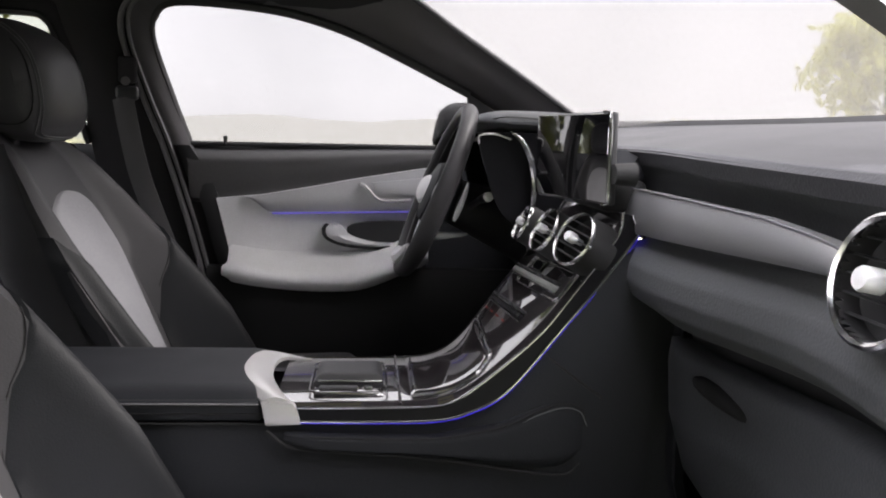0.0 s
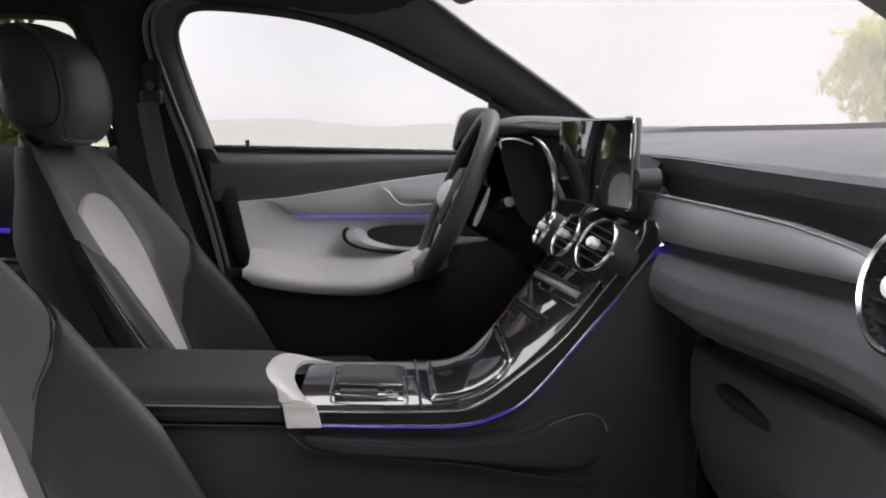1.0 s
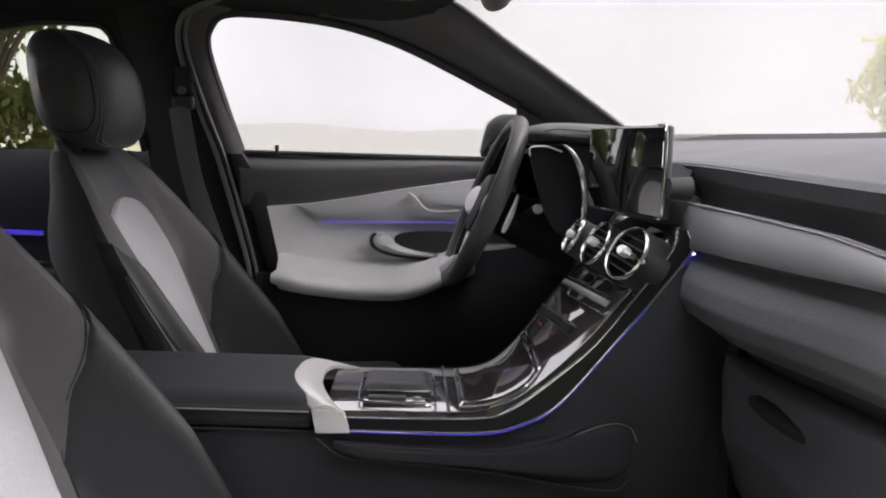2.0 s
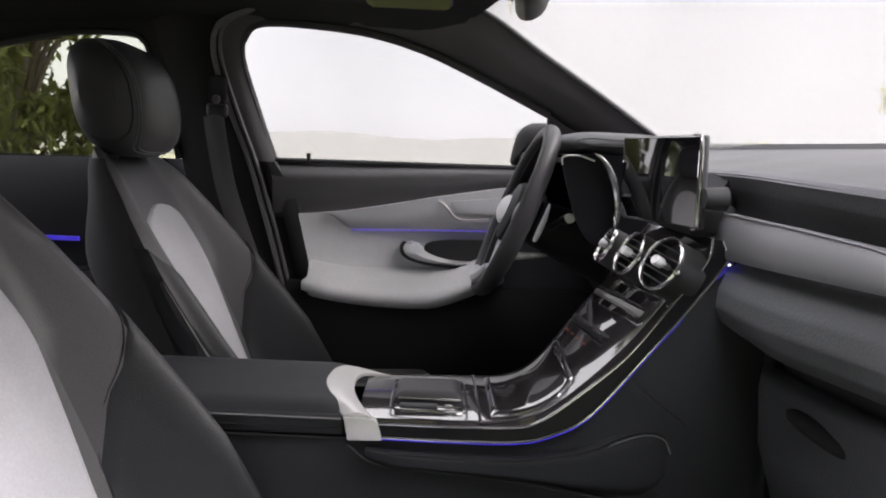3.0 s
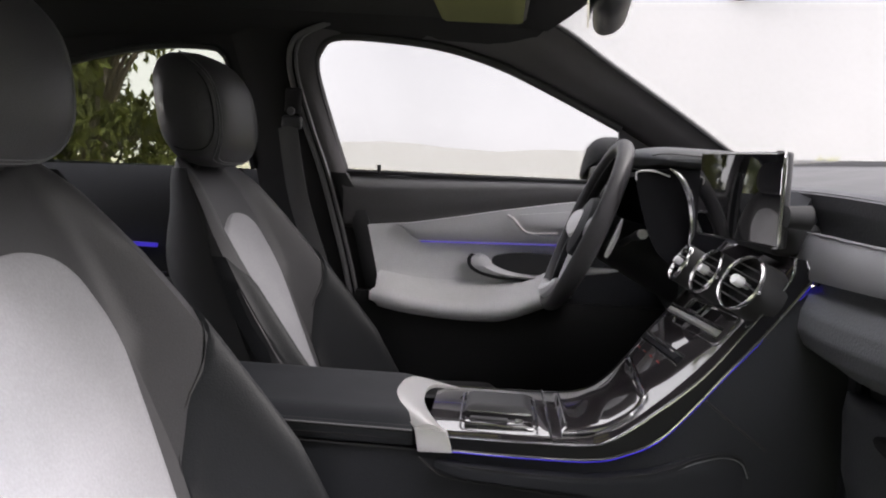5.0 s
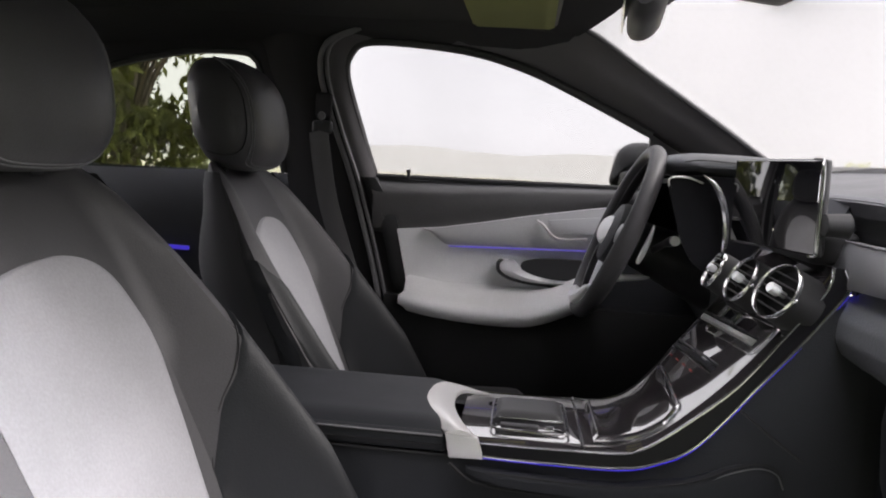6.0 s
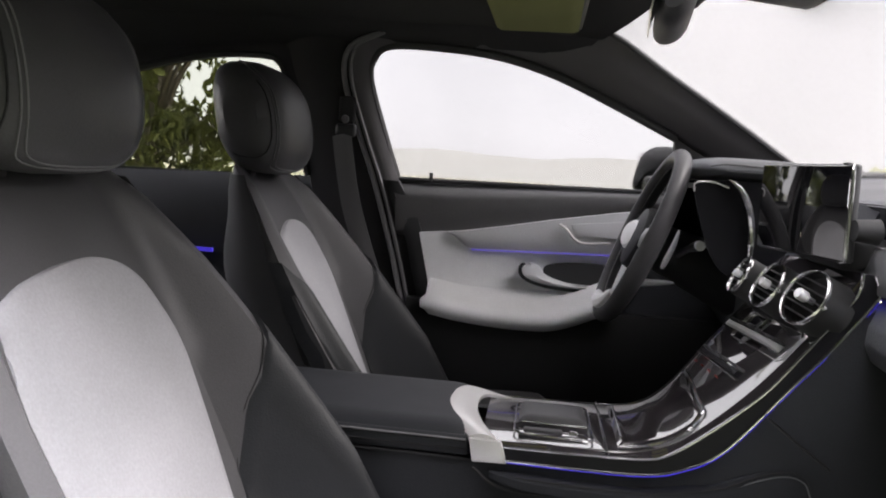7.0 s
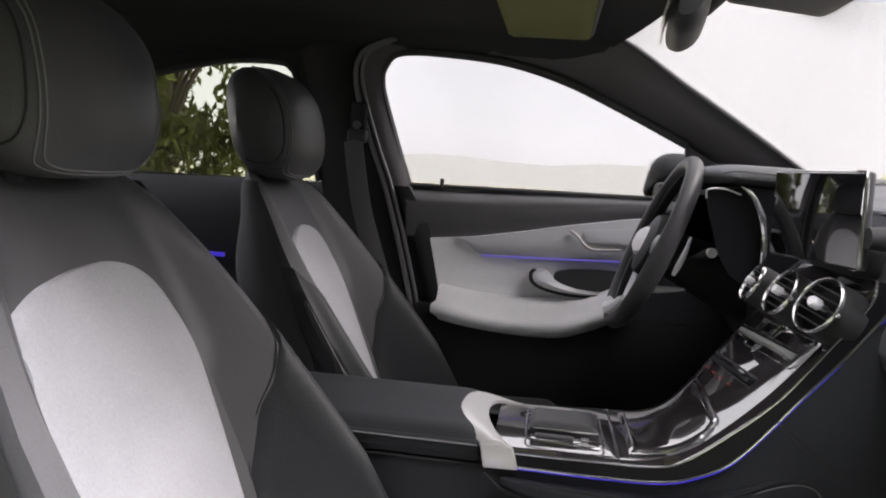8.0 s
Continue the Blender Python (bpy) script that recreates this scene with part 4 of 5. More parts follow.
    part("surround", tube(loop, 0.0016, 6, closed=True), M_CHROME, t, "thin chrome surround")

    def palm(u, v):
        x, y = lerp(0.489, 0.589, u), lerp(-0.045, 0.058, v)
        e = min(1, 8 * u, 8 * (1 - u), 8 * v, 8 * (1 - v)) ** 0.5
        return (x, y, 0.4755 + 0.0085 * e - 0.004 * v)
    part("pad", sheet(palm, 20, 20, 0.016, (0, 0, -1)), M_PLASTIC, t, "matt dark grey touch surface")
    part("front_bar", block((0.494, -0.0485, 0.4745), (0.587, -0.0462, 0.4772), 0.001), M_CHROME, t, "chrome front bar")
    part("tray", block((0.490, -0.088, 0.466), (0.588, -0.050, 0.4715), 0.002), M_GLOSS, t)
    part("roller", tube([(0.562, -0.070, 0.472), (0.573, -0.070, 0.472)], 0.0042, 12), M_CHROME, t, "ridged chrome roller")
    part("button_bar", block((0.497, -0.078, 0.470), (0.552, -0.064, 0.4755), 0.002), M_PLASTIC, t)

    # cross strip and stowage cover
    v = thing("stowage_cover", (0.69, 0.0, 0.47), "black lacquered roller cover with chrome rim", "cover")
    s0, s1 = deck_x(0.622), deck_at(0.535)

    def shut(u, w):
        y = lerp(-0.098, 0.112, w)
        end = s1 - 0.045 * (1 - w) - 0.05 * max(0.0, 1 - 8 * w) ** 2
        e = min(1, 30 * u, 30 * (1 - u), 30 * w, 30 * (1 - w)) ** 0.5
        return deck(lerp(s0, end, u), y, 0.001 + 0.003 * e)
    part("lid", sheet(shut, 36, 20, 0.004, (0.3, 0, -1)), M_GLOSS, v, "", 60)
    rim = [Vector(shut(u, 0)) for u in (0.0, 0.15, 0.35, 0.55, 0.75, 0.9, 1.0)] + [Vector(shut(1, w)) for w in (0.1, 0.3, 0.5, 0.7, 0.9)]
    part("chrome_rim", tube(curve([p + Vector((0, -0.002, 0.002)) for p in rim], 50), 0.0022, 6), M_CHROME, v, "thin chrome rim")
    part("finger_strip", tube([deck(deck_x(0.628), y, 0.0075) for y in (-0.075, -0.02, 0.03, 0.07)], 0.002, 6), M_CHROME, v)
    part("cross_strip", tube([deck(deck_x(0.604), y, 0.0015) for y in (-0.12, -0.06, 0.0, 0.06, 0.12)], 0.0022, 6), M_CHROME, c, "chrome strip across the deck")

    # rows of switches
    def row(name, z, ya, yb, w, h, label, mat, bar_label):
        g = thing(name, tuple(deck(deck_at(z), 0)), label, "switch bar")
        sm = deck_at(z)

        def body(u, q):
            y = lerp(ya, yb, u)
            e = min(1, 10 * u, 10 * (1 - u), 4 * q, 4 * (1 - q)) ** 0.5
            return deck(sm + (q - 0.5) * w, y, h * e)
        part("bar", sheet(body, 24, 8, 0.006, (0.7, 0, -0.7)), mat, g, bar_label)
        for k in range(6):
            y0, y1 = lerp(ya, yb, (k + 0.08) / 6), lerp(ya, yb, (k + 0.92) / 6)

            def key(u, q):
                return deck(sm + w * (0.62 + 0.40 * q), lerp(y0, y1, u), 0.0035 * min(1, 8 * u, 8 * (1 - u), 8 * q, 8 * (1 - q)) ** 0.5)
            part("switch", sheet(key, 6, 5, 0.003, (0.7, 0, -0.7)), M_PLASTIC, g)
        part("chrome_line", tube([deck(sm - w * 0.62, lerp(ya, yb, k / 8), 0.0012) for k in range(9)], 0.0013, 6), M_CHROME, g)
        return g, sm
    g, sm = row("climate_switches", 0.616, -0.080, 0.122, 0.015, 0.006, "silver climate switch bar with black keys", M_SILVER, "satin silver switch bar")
    loop = []
    for cs, cy, a0 in ((sm + 0.034, 0.060, 0), (sm - 0.012, 0.060, 90), (sm - 0.012, -0.088, 180), (sm + 0.034, -0.088, 270)):
        for q in range(5):
            an = radians(a0 + 22.5 * q)
            loop.append(deck(cs + 0.012 * math.cos(an), cy + 0.011 * math.sin(an), 0.0015))
    part("frame_line", tube(loop, 0.0011, 6, closed=True), M_CHROME, g, "thin rounded chrome frame")

    def window(u, q):
        return deck(sm + lerp(0.018, 0.042, q), lerp(0.012, 0.052, u), 0.0022)
    part("display", sheet(window, 4, 4, 0.002, (0.7, 0, -0.7)), M_SCREEN, g, "small dark display window")
    part("display_frame", tube([window(u, q) for u, q in ((0, 0), (1, 0), (1, 1), (0, 1))], 0.0010, 6, closed=True), M_CHROME, g)
    g, sm = row("lower_switches", 0.570, -0.055, 0.122, 0.016, 0.004, "dark lower switch bar with red telltales", M_BAND, "black lacquered switch bar")
    for k in range(4):
        y = 0.10 - 0.035 * k
        part("telltale", block(deck(sm - 0.03, y, 0.001) - Vector((0.0015, 0.004, 0.001)), deck(sm - 0.03, y, 0.001) + Vector((0.0015, 0.004, 0.001)), 0.0005, 1), M_RED, g, "small red lit symbol")


def build_vent(name, centre, normal, r, label, deep=0.006):
    """A round turbine vent."""
    z = Vector(normal).normalized()
    v = thing(name, centre, label, "air vent", "round air vents")
    c = Vector(centre)
    rim = 0.86 if r > 0.045 else 0.905
    part("ring", lathe([(r * rim, 0.002), (r * (rim + 0.01), deep), (r * (rim + 1) / 2, deep + 0.002), (r * 0.985, deep), (r, deep * 0.6), (r * 0.985, deep * 0.3), (r * rim, deep * 0.3)], c, z, 44), M_CHROME, v, "polished chrome ring")
    part("collar", lathe([(r * 0.97, deep * 0.5), (r * 0.98, -0.012), (r * 1.02, -0.04)], c, z, 36), M_SEAM, v)
    part("bowl", lathe([(r * (rim + 0.01), deep * 0.85), (r * (rim - 0.02), -0.010), (r * 0.5, -0.016), (0.0005, -0.016)], c, z, 36), M_SEAM, v)
    x = z.cross(Vector((0, 1, 0.02))).normalized()
    y = z.cross(x).normalized()
    for k in (-2, -1, 0, 1, 2):
        h = k * r * 0.29
        w = math.sqrt((r * rim) ** 2 - h * h)
        ends = [c + x * h + y * q * w + z * (deep * 0.1) for q in (-1, -0.5, 0, 0.5, 1)]
        part("slat", tube(ends, 0.0035, 6, flat=0.3), M_PLASTIC, v)
    part("knob", lathe([(r * 0.10, -0.01), (r * 0.12, deep * 0.5), (r * 0.19, deep * 0.6), (r * 0.19, deep * 0.6 + r * 0.30), (r * 0.16, deep * 0.6 + r * 0.35), (0.0003, deep * 0.6 + r * 0.36)], c, z, 20), M_SATIN, v, "silver centre knob")
    for q in (90, 270):
        a = radians(q)
        p = c + r * 1.02 * (math.cos(a) * x + math.sin(a) * y) + z * deep * 0.5
        part("lug", block(p - Vector((0.0026, 0.0026, 0.0026)), p + Vector((0.0026, 0.0026, 0.0026)), 0.001, 1), M_CHROME, v)
    return v


def build_vents():
    for y, x, turn in ((0.102, 0.817, 0.02), (-0.004, 0.830, -0.15), (-0.112, 0.847, -0.32)):
        nrm = (-0.86, turn, 0.46)
        p = Vector((x, y, 0.699)) + Vector(nrm).normalized() * -0.003
        build_vent("air_vent", tuple(p), nrm, 0.0360 - 0.035 * y, "round air vent with chrome ring in black lacquer")
    build_vent("air_vent", (0.926, -0.660, 0.739), (-0.98, -0.05, 0.18), 0.050, "large round air vent with chrome ring in dashboard end", 0.012)
    build_vent("air_vent", (0.926, 0.637, 0.738), (-0.98, 0.05, 0.18), 0.0515, "large round air vent with chrome ring in dashboard end", 0.012)


# ---- dashboard ----
def dash_shift(y):
    return 0.0 + 0.03 * step(0.2, 0.6, -y) - 0.02 * step(0.5, 0.7, -y)


def build_dashboard():
    d = thing("dashboard", (1.1, 0.0, 0.4), "black leather dashboard with brushed metal trim strip", "dashboard")
    prof_top = [(1.40, 0.878), (1.30, 0.876), (1.15, 0.863), (1.04, 0.846), (0.990, 0.835), (0.966, 0.829), (0.956, 0.821)]

    def edge_drop(y):
        return -0.018 * step(0.0, 0.65, -y)

    def top(u, v):
        y = lerp(-0.70, 0.70, v)
        bow = (y / 0.7) ** 2
        n = len(prof_top) - 1
        i = min(int(u * n), n - 1)
        x = lerp(prof_top[i][0], prof_top[i + 1][0], u * n - i)
        z = lerp(prof_top[i][1], prof_top[i + 1][1], u * n - i)
        f = (x - 0.95) / 0.45
        return (x - 0.25 * bow * f * 0.9 + dash_shift(y) * (1 - f), y, z + edge_drop(y) * (1 - 0.6 * f))
    part("top_pad", sheet(top, 36, 48, 0.02, (0.3, 0, -1)), M_TOP, d, "dark grey grained top pad")

    def face(u, v):
        y = lerp(-0.70, 0.70, v)
        z = lerp(0.824 + edge_drop(y), 0.69, u)
        return (0.958 + dash_shift(y) + 0.020 * step(0, 0.5, u), y, z)
    part("upper_face", sheet(face, 10, 48, 0.02, (1, 0, 0)), M_SOFT, d, "black leather upper face")

    def strip(u, v):
        y = lerp(-0.600, -0.06, v)
        t = table([(-0.60, 0.738), (-0.54, 0.752), (-0.43, 0.763), (-0.286, 0.768), (-0.06, 0.770)], y)
        b = table([(-0.60, 0.728), (-0.44, 0.722), (-0.137, 0.711), (-0.06, 0.708)], y)
        z = lerp(t, b, u)
        return (0.935 + dash_shift(y) * 0.8 - 0.005 * math.sin(math.pi * u) ** 0.8 - 0.010 * u, y, z)
    part("trim_strip", sheet(strip, 10, 50, 0.015, (1, 0, 0)), M_ALU, d, "brushed grey metal trim strip")
    part("strip_edge", tube([Vector(strip(0, k / 30)) + Vector((-0.001, 0, 0)) for k in range(31)], 0.0012, 6), M_ALU, d)

    prof = [(0.940, 0.712), (0.926, 0.697), (0.917, 0.676), (0.914, 0.652), (0.918, 0.632), (0.938, 0.615), (0.990, 0.602)]

    def roll(u, v):
        y = lerp(-0.70, -0.128, v)
        n = len(prof) - 1
        i = min(int(u * n), n - 1)
        x = lerp(prof[i][0], prof[i + 1][0], u * n - i)
        z = lerp(prof[i][1], prof[i + 1][1], u * n - i)
        back = 0.020 * step(-0.30, -0.15, y) * step(0.66, 0.58, z)
        return (x + dash_shift(y) + back, y, z + 0.012 * step(0.2, 0.6, -y) - 0.004)
    part("lower_roll", sheet(roll, 36, 40, 0.02, (1, 0, 0.2)), M_SOFT, d, "black leather lower roll")

    # glove box door and knee area
    g = [(0.972, 0.578), (0.969, 0.55), (0.975, 0.48), (1.00, 0.40), (1.05, 0.33)]

    def glove(u, v):
        y = lerp(-0.66, -0.170, v)
        n = len(g) - 1
        i = min(int(u * n), n - 1)
        x = lerp(g[i][0], g[i + 1][0], u * n - i)
        z = lerp(g[i][1], g[i + 1][1], u * n - i)
        e = min(1, 14 * u, 14 * v, 14 * (1 - v)) ** 0.5
        return (x + dash_shift(y) * 0.8 - 0.010 * e, y, z + 0.010 * step(0.2, 0.6, -y))
    gb = part("glove_box_door", sheet(glove, 24, 30, 0.02, (1, 0, 0)), M_GLOVE, d, "black glove box door")
    pts = curve([(0.958, -0.285, 0.553), (0.966, -0.32, 0.549), (0.974, -0.36, 0.545), (0.980, -0.395, 0.540)], 12)
    # solid bar; its black stands in for shade inside the latch recess
    part("recess_shade", tube(pts, [0.005 + 0.009 * math.sin(math.pi * k / 12) ** 0.5 for k in range(13)], 10, flat=0.9), M_CARPET, gb, "black bar painted for the shaded latch recess")
    part("latch", tube([p + Vector((-0.006, 0, 0.004)) for p in pts[2:11]], 0.0035, 8), M_SEAM, gb, "black glove box latch")

    def under(u, v):
        y = lerp(-0.70, 0.70, v)
        return (lerp(0.985, 1.25, u) + 0.03 * step(0.2, 0.6, -y), y, lerp(0.60, 0.20, u))
    part("knee_panel", sheet(under, 10, 40, 0.02, (1, 0, 0)), M_PLASTIC, d)

    # bend from the console's flank into the glove box side
    def bend(u, v):
        z = lerp(0.71, 0.12, u)
        x = table([(0, 0.935), (0.5, 0.985), (0.75, 0.990), (1.0, 0.982)], v)
        y = table([(0, -0.137), (0.5, -0.142), (0.75, -0.155), (1.0, -0.185)], v)
        return (x + 0.10 * step(0.40, 0.1, z), y, z)
    part("corner_panel", sheet(bend, 14, 16, 0.02, (1, 0.6, 0)), M_DARK, d, "black corner panel beside the console")

    # driver's side below the instruments
    prof_d = [(0.945, 0.755), (0.915, 0.735), (0.885, 0.700), (0.875, 0.640), (0.885, 0.580), (0.93, 0.52), (1.02, 0.44)]

    def driver(u, v):
        y = lerp(0.135, 0.70, v)
        n = len(prof_d) - 1
        i = min(int(u * n), n - 1)
        return (lerp(prof_d[i][0], prof_d[i + 1][0], u * n - i), y, lerp(prof_d[i][1], prof_d[i + 1][1], u * n - i))
    part("driver_panel", sheet(driver, 30, 24, 0.02, (1, 0, 0)), M_SOFT, d)
    part("end_cap", block((0.965, -0.715, 0.60), (1.12, -0.70, 0.82), 0.006), M_PLASTIC, d)

    # centre stack housing behind the vents
    def stack(u, v):
        y = lerp(-0.03, 0.135, v)
        x = lerp(0.925, 0.975, u) - SKEW * (y + 0.125)
        return (x, y, lerp(0.735, 0.822, u))
    part("stack_crown", sheet(stack, 6, 12, 0.03, (1, 0, 0)), M_DARK, d)


def build_cluster():
    c = thing("instrument_cluster", (0.85, 0.36, 0.70), "black hooded instrument cluster with chrome arcs", "instrument cluster")
    prof = curve([(0.985, 0, 0.868), (0.93, 0, 0.884), (0.83, 0, 0.887), (0.785, 0, 0.884), (0.764, 0, 0.872), (0.764, 0, 0.856), (0.785, 0, 0.847), (0.90, 0, 0.843), (0.985, 0, 0.842)], 40)
    loops = []
    for k in range(25):
        u = 2 * k / 24 - 1
        s = max(0.12, (1 - abs(u) ** 5) ** 0.5) if abs(u) < 1 else 0.12
        loops.append([(lerp(0.90, p.x, lerp(0.8, 1, s)) + 0.012 * (u * u), 0.372 + 0.185 * u, 0.862 + (p.z - 0.862) * s) for p in prof])
    part("hood", loft(loops), M_SOFT, c, "black leather hood")
    part("hood_seam", tube(curve([(0.775, 0.20, 0.868), (0.80, 0.194, 0.872), (0.86, 0.190, 0.870), (0.95, 0.188, 0.866)], 20), 0.0014, 5), M_SEAM, c)

    def visor(u, v):
        y = lerp(0.205, 0.535, v)
        return (lerp(0.768, 0.90, u), y, lerp(0.838, 0.846, u) - 0.004 * abs(2 * v - 1) ** 3)
    part("inner_visor", sheet(visor, 6, 20, 0.008, (0, 0, -1)), M_PLASTIC, c)
    part("face", plate([(0.885, 0.215, 0.838), (0.885, 0.53, 0.838), (0.850, 0.53, 0.70), (0.850, 0.215, 0.70)], 0.01, (1, 0, -0.25)), M_SCREEN, c, "dark glass instrument face", 0)
    for y in (0.29, 0.455):
        part("dial_ring", lathe([(0.050, 0.0), (0.052, 0.006), (0.056, 0.006), (0.058, 0.0)], (0.866, y, 0.772), (-0.96, 0, 0.27), 36), M_SILVER, c, "silver dial ring")
    cheek = curve([(0.752, 0, 0.840), (0.80, 0, 0.846), (0.87, 0, 0.846), (0.95, 0, 0.842), (0.96, 0, 0.76), (0.955, 0, 0.69), (0.90, 0, 0.675), (0.82, 0, 0.685), (0.785, 0, 0.725), (0.767, 0, 0.775), (0.755, 0, 0.815)], 44)
    for y in (0.202, 0.530):
        part("cheek", plate([(p.x, y, p.z) for p in cheek], 0.010, (0, 1, 0)), M_BAND, c, "satin black cheek", 30)
    part("cheek_edge", tube(curve([(0.752, 0.199, 0.825), (0.753, 0.199, 0.839), (0.78, 0.199, 0.842), (0.808, 0.199, 0.834)], 16), 0.0016, 6), M_SILVER, c, "thin bright edge")
    arc = curve([(0.806, 0.194, 0.848), (0.826, 0.194, 0.832), (0.843, 0.194, 0.800), (0.851, 0.194, 0.760), (0.850, 0.193, 0.718), (0.846, 0.193, 0.69)], 30)
    part("chrome_arc", tube(arc, [0.002 + 0.004 * math.sin(math.pi * k / 30) for k in range(31)], 8), M_CHROME, c, "tapered chrome arc")


def build_screen():
    s = thing("centre_screen", (0.89, 0.015, 0.74), "dark freestanding tablet screen with bright metal edge", "screen")
    m = pose(0, 0, 0, 0, -1, 17)

    def slab(lo, hi, bev, name, mat, label=""):
        bm = block(lo, hi, bev, 3)
        bmesh.ops.transform(bm, matrix=Matrix.Translation((0.8588, 0.0119, 0.811)) @ m, verts=bm.verts)
        return part(name, bm, mat, s, label)
    slab((0.0, -0.121, -0.065), (0.011, 0.086, 0.064), 0.004, "case", M_PLASTIC)
    slab((-0.003, -0.118, -0.063), (0.003, 0.0845, 0.062), 0.0025, "glass", M_DISPLAY, "dark glossy glass")
    bm = bmesh.new()
    edge = [(-0.002, -0.101, 0.0642), (-0.002, -0.114, 0.0635), (-0.002, -0.1205, 0.056), (-0.002, -0.1215, 0.0), (-0.002, -0.1205, -0.056), (-0.002, -0.115, -0.0635), (-0.002, -0.105, -0.0645)]
    tube(curve(edge, 40), 0.0022, 6, bm=bm)
    bmesh.ops.transform(bm, matrix=Matrix.Translation((0.8588, 0.0119, 0.811)) @ m, verts=bm.verts)
    part("metal_edge", bm, M_CHROME, s, "bright metal edge")
    loops = []
    for k in range(9):
        u = k / 8
        r = lerp(0.019, 0.022, u)
        loops.append([(lerp(0.896, 0.926, u), -0.112 + r * 0.85 * math.cos(a), 0.79 + r * 0.75 * math.sin(a)) for a in (2 * math.pi * q / 20 for q in range(20))])
    part("bracket", loft(loops), M_SEAM, s, "dark screen bracket")
    part("stand", block((0.89, -0.09, 0.735), (0.955, 0.09, 0.78), 0.01, 3), M_SEAM, s)


def build_wheel():
    w = thing("steering_wheel", (0.72, 0.37, 0.72), "black leather steering wheel with silver spoke trim", "steering wheel")
    c = Vector((0.690, 0.37, 0.727))
    ax = Vector((-0.905, -0.325, 0.36)).normalized()
    side = Vector((0, 1, 0))
    up = ax.cross(side).normalized()
    if up.z < 0:
        up = -up

    def at(a, r, h=0.0):
        return c + r * (math.cos(a) * side + math.sin(a) * up) + ax * h
    R = 0.169

    def radius(a):
        s = math.sin(a)
        return R * (1 - 0.05 * step(-0.75, -1.0, s))
    n = 72
    bm = bmesh.new()
    rows = []
    for k in range(n):
        a = 2 * math.pi * k / n
        rr = radius(a)
        fat = 0.0165 + 0.002 * max(0, math.cos(2 * a - 0.6)) ** 2
        out = math.cos(a) * side + math.sin(a) * up
        rows.append([bm.verts.new(c + out * (rr + fat * math.cos(q)) + ax * (fat * 1.1 * math.sin(q))) for q in (2 * math.pi * j / 14 for j in range(14))])
    for k in range(n):
        a, b = rows[k], rows[(k + 1) % n]
        for j in range(14):
            bm.faces.new((a[j], a[(j + 1) % 14], b[(j + 1) % 14], b[j]))
    rim = part("rim", bm, M_RIM, w, "black leather rim")
    part("stitching", tube([at(2 * math.pi * k / 60, radius(2 * math.pi * k / 60) - 0.0168, 0.003) for k in range(60)], 0.0012, 5, closed=True), M_THREAD, rim)
    hub = []
    for h, s in ((-0.045, 0.72), (-0.02, 0.98), (0.0, 1.0), (0.012, 0.90), (0.018, 0.6), (0.020, 0.2)):
        hub.append([at(a, 0.072 * s * (1.0 + 0.12 * math.cos(2 * a)), h) for a in (2 * math.pi * q / 32 for q in range(32))])
    hb = part("airbag_pad", loft(hub), M_DARK, w, "black airbag pad")
    part("emblem", lathe([(0.0005, 0.0285), (0.024, 0.0265), (0.029, 0.021), (0.029, 0.012)], c, ax, 32), M_SATIN, w, "round plain silver emblem")
    for a0, mat in ((0.06, M_PLASTIC), (math.pi - 0.06, M_PLASTIC)):
        def spoke(u, v):
            a = a0 + (v - 0.5) * lerp(0.75, 0.42, u)
            return at(a, lerp(0.055, 0.158, u), 0.004 - 0.012 * u + 0.004 * math.sin(math.pi * v))
        part("spoke", sheet(spoke, 8, 6, 0.014, -ax), mat, w)

        def keys(u, v):
            a = a0 + (v - 0.5) * lerp(0.45, 0.34, u)
            return at(a, lerp(0.078, 0.138, u), 0.009 - 0.012 * u + 0.003 * math.sin(math.pi * v))
        part("key_panel", sheet(keys, 6, 6, 0.008, -ax), M_ALU, w, "silver thumb key panel")

    def low(u, v):
        a = -math.pi / 2 + (v - 0.5) * lerp(0.9, 0.5, u)
        return at(a, lerp(0.06, 0.152, u), 0.002 - 0.008 * u + 0.005 * math.sin(math.pi * v))
    part("spoke", sheet(low, 8, 8, 0.014, -ax), M_SATIN, w, "satin silver lower spoke")
    trim = [at(-math.pi / 2 + q, radius(-math.pi / 2 + q) - 0.018, 0.017) for q in (-0.80, -0.6, -0.4, -0.2, 0, 0.2, 0.4)]
    part("rim_trim", tube(curve(trim, 20), [0.006 + 0.009 * math.sin(math.pi * k / 20) ** 0.6 for k in range(21)], 8), M_SATIN, w, "satin silver rim trim")
    for y in (0.25, 0.49):
        blade = curve([(0.742, y, 0.754), (0.735, y - 0.004, 0.730), (0.726, y - 0.004, 0.706), (0.718, y, 0.684)], 12)
        part("paddle", tube(blade, [0.0035 + 0.0035 * math.sin(math.pi * k / 12) ** 0.5 for k in range(13)], 8, flat=0.6), M_SATIN, w, "silver shift paddle")

    s = thing("steering_column", (0.80, 0.37, 0.66), "black plastic steering column shroud with stalks", "steering column")
    loops = []
    for k in range(7):
        u = k / 6
        cc = c - ax * lerp(0.035, 0.24, u)
        loops.append([cc + lerp(0.048, 0.075, u) * (1.15 * math.cos(a) * side + 0.9 * math.sin(a) * up) for a in (2 * math.pi * q / 24 for q in range(24))])
    part("shroud", loft(loops), M_PLASTIC, s)
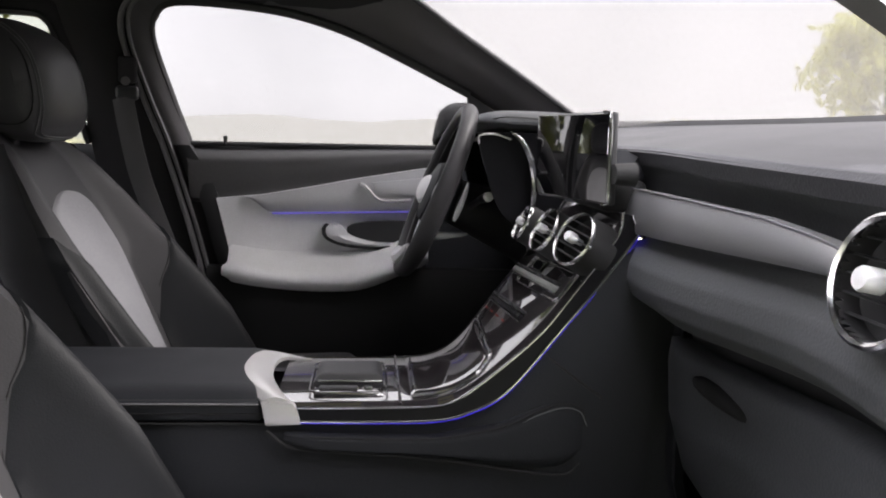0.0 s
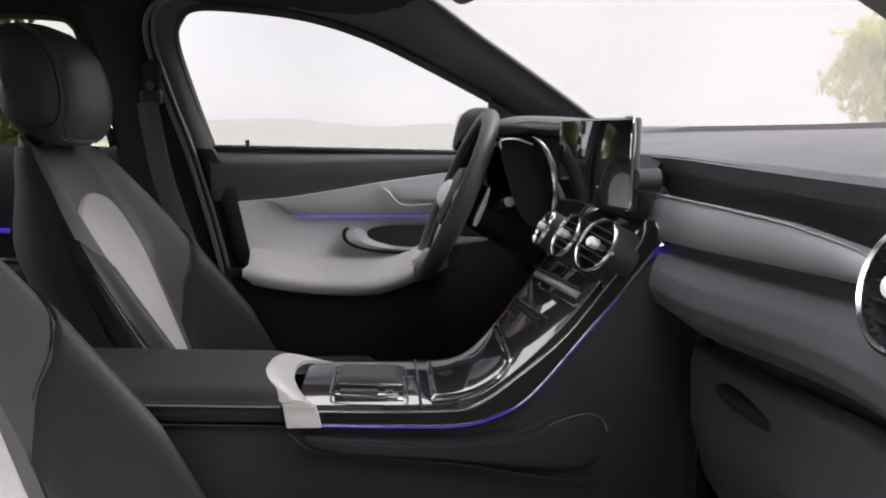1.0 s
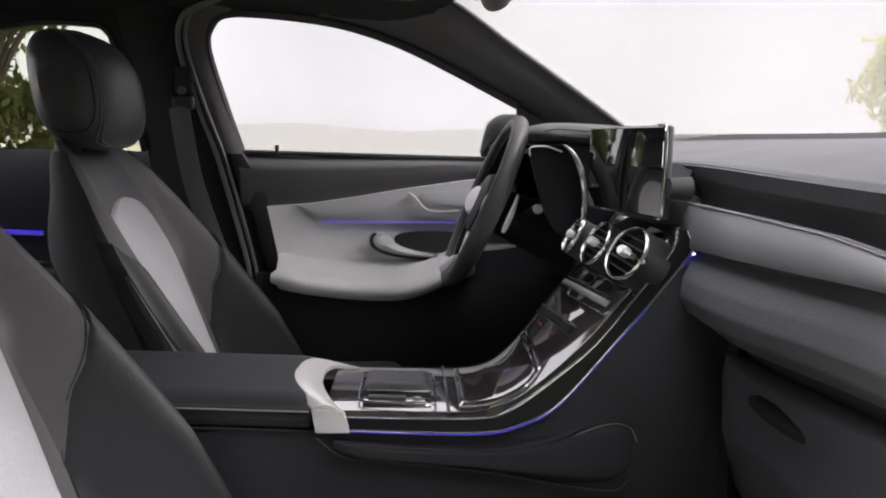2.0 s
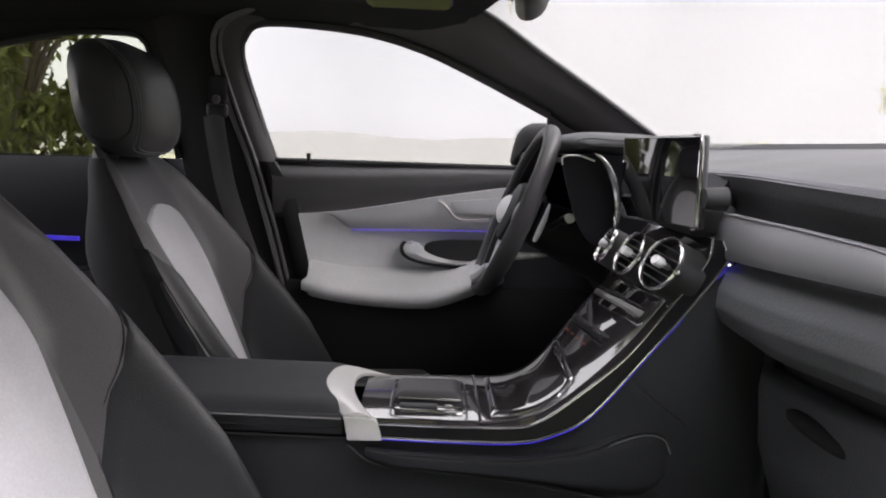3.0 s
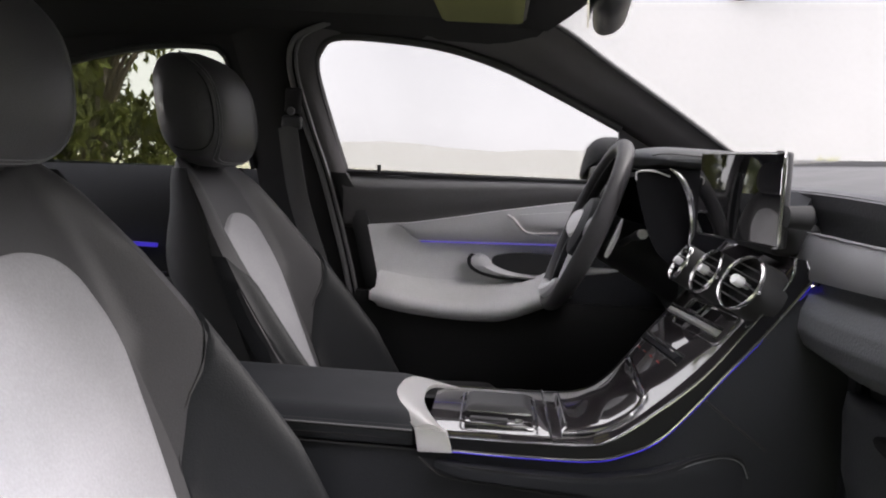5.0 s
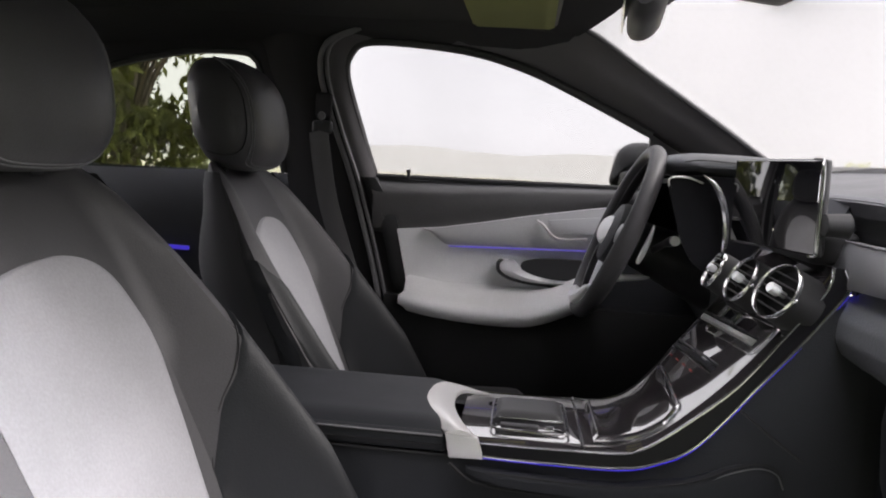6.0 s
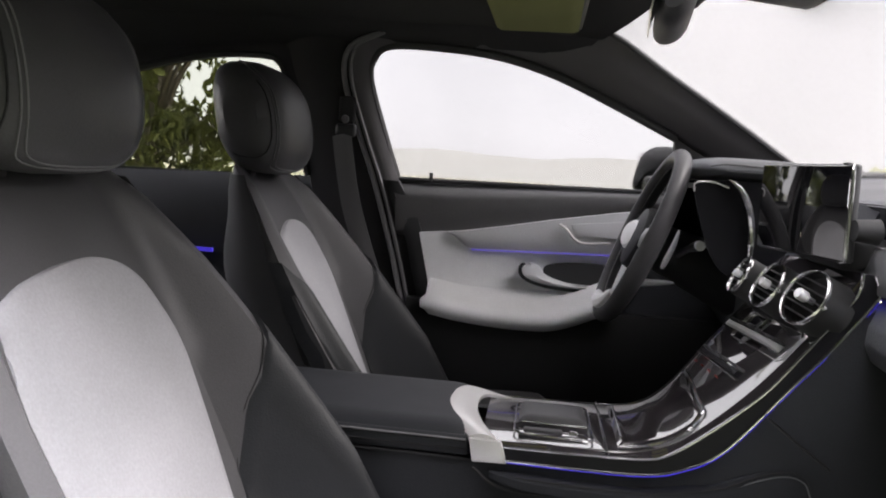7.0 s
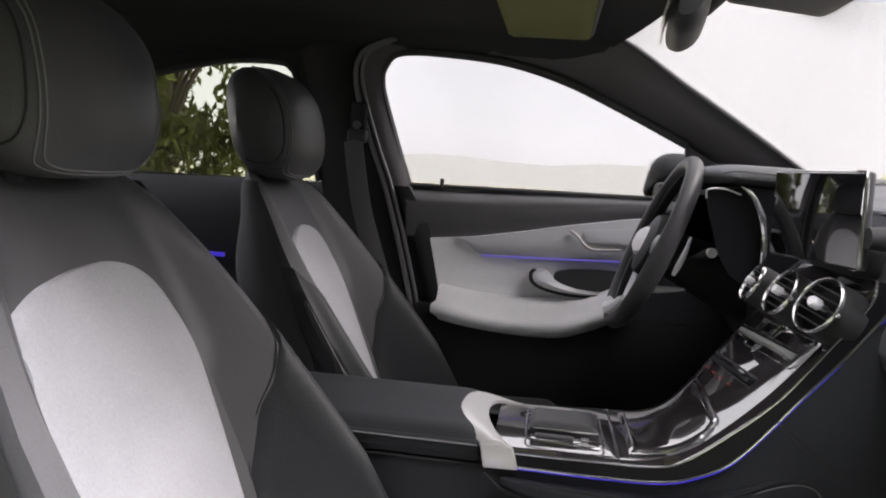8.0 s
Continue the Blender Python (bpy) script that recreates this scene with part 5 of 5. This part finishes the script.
    for sg in (1, -1):
        a = c - ax * 0.075 + side * sg * 0.05
        b = a + side * sg * 0.10 + up * 0.035 - ax * 0.01
        part("stalk", tube(curve([a, (a + b) / 2 + up * 0.003, b], 8), [0.007, 0.007, 0.007, 0.0065, 0.0065, 0.007, 0.0085, 0.0095, 0.008], 10), M_PLASTIC, s, "black control stalk")
        part("stalk_tip", tube([b - side * sg * 0.002, b + side * sg * 0.012], 0.0088, 10), M_SATIN, s, "silver stalk tip")
    part("lower_lever", tube(curve([(0.752, 0.318, 0.652), (0.73, 0.308, 0.652), (0.705, 0.300, 0.651), (0.685, 0.298, 0.650)], 10), [0.002, 0.003, 0.004, 0.005, 0.0055, 0.006, 0.0065, 0.007, 0.0075, 0.0075, 0.006], 10), M_SATIN, s, "tapered silver adjusting lever")


def build_overhead():
    m = thing("rear_view_mirror", (0.69, 0.0, 1.12), "black interior mirror hanging from the windscreen", "mirror")
    loops = []
    for k in range(15):
        u = k / 14
        y = lerp(-0.115, 0.115, u)
        s = (1 - abs(2 * u - 1) ** 6) ** 0.4 if 0 < k < 14 else 0.55
        loops.append([(0.664 + 0.026 * math.cos(a) * s + 0.12 * (y + 0.0) * 0.9 + 0.25 * 0.036 * math.sin(a), y, 1.080 + 0.038 * s * math.copysign(abs(math.sin(a)) ** 0.7, math.sin(a))) for a in (2 * math.pi * q / 20 for q in range(20))])
    part("housing", loft(loops), M_PLASTIC, m)
    part("mirror_glass", plate([(0.638 + 0.108 * y + 0.25 * (z - 1.083), y, z) for y, z in ((-0.105, 1.058), (0.105, 1.058), (0.11, 1.083), (0.105, 1.110), (-0.105, 1.110), (-0.11, 1.083))], 0.003, (-1, 0, 0)), M_CHROME, m, "mirror glass", 0)
    part("arm", tube([(0.685, 0.0, 1.09), (0.715, 0.0, 1.12), (0.725, 0, 1.15)], 0.011, 10), M_PLASTIC, m)

    h = thing("sensor_cover", (0.78, 0.0, 1.11), "black sensor cover behind the windscreen's top edge", "sensor cover")

    def cover(u, v):
        x, y = lerp(0.69, 0.905, u), lerp(-0.11, 0.11, v)
        e = min(1, 5 * u, 5 * (1 - u), 5 * v, 5 * (1 - v)) ** 0.5
        base = lerp(1.172, 1.125, u)
        return (x, y, base - (0.052 - 0.022 * u) * e + 0.012 * (1 - e))
    part("cover", sheet(cover, 20, 16, 0.012, (0.3, 0, 1)), M_PLASTIC, h)

    for y0, y1, nm in ((0.06, 0.49, 1), (-0.49, -0.06, -1)):
        v = thing("sun_visor", (0.46, (y0 + y1) / 2, 1.14), "grey cloth sun visor with painted green bounce, folded to the headliner", "sun visor", "sun visors")

        def flap(u, q):
            x, y = lerp(0.378, 0.545, u), lerp(y0, y1, q)
            e = min(1, 10 * u, 10 * (1 - u), 12 * q, 12 * (1 - q)) ** 0.5
            return (x + 0.006 * (q - 0.5), y, 1.131 - 0.010 * e)
        part("flap", sheet(flap, 16, 20, 0.012, (0, 0, 1)), M_VISOR, v)
        part("hinge_rod", tube([(0.548, y0 + 0.02, 1.135), (0.548, y1 - 0.02, 1.135)], 0.005, 8), M_PLASTIC, v)
    g = thing("roof_console", (0.40, 0.0, 1.15), "black roof console between the visors", "roof console")
    part("panel", block((0.30, -0.05, 1.135), (0.55, 0.05, 1.165), 0.012, 3), M_PLASTIC, g)


# ---- assembly ----
build_ground()
build_verge()
build_tree("tree", (-3.75, 6.7, -0.38), 4.6, 1.25, 0.1, 5, 170, 110, 0.07, M_LEAF, "green broadleaf tree beyond the rear door")
build_tree("tree", (-10.4, 6.9, -0.38), 4.4, 1.7, 0.1, 15, 140, 90, 0.08, M_LEAF, "green broadleaf tree beyond the rear door")
# distant trees and bushes wear the leaf colour paled for haze
build_tree("tree", (25.4, 34, -0.38), 8.0, 4.2, 3.2, 8, 110, 60, 0.28, M_LEAF_HAZE, "green umbrella-shaped tree far ahead, paled for haze")
build_tree("tree", (32, 34, -0.38), 7.0, 3.6, 2.5, 9, 90, 60, 0.28, M_LEAF_HAZE, "green umbrella-shaped tree far ahead, paled for haze")
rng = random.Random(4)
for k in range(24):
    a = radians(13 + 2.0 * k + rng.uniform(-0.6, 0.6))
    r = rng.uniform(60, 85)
    build_tree("bush", (r * math.sin(a) * 0.9, r * math.cos(a), -0.38), rng.uniform(1.7, 3.2), rng.uniform(2.0, 3.2), 0.2, 20 + k, 30, 40, 0.26, M_LEAF_HAZE, "green roadside bush in the distance, paled for haze")
build_shell()
build_driver_door()
build_rear_door(1, "black rear door with tinted glass and blue light")
build_rear_door(-1, "black rear door with tinted glass and blue light")
build_belt()
build_rear_bench()
build_seat((0, 0.36, 0), 0.72, 0.56, [(0.0, 0.0), (1.0, 0.0)])
build_seat((0.01, -0.38, 0), 0.50, 0.78, [(0.26, 0.06), (0.50, 0.036), (0.58, 0.034), (0.623, 0.040), (0.66, 0.050), (0.684, 0.060), (0.70, 0.052), (0.711, 0.024), (0.714, 0.0)])
build_console()
build_vents()
build_dashboard()
build_cluster()
build_screen()
build_wheel()
build_overhead()
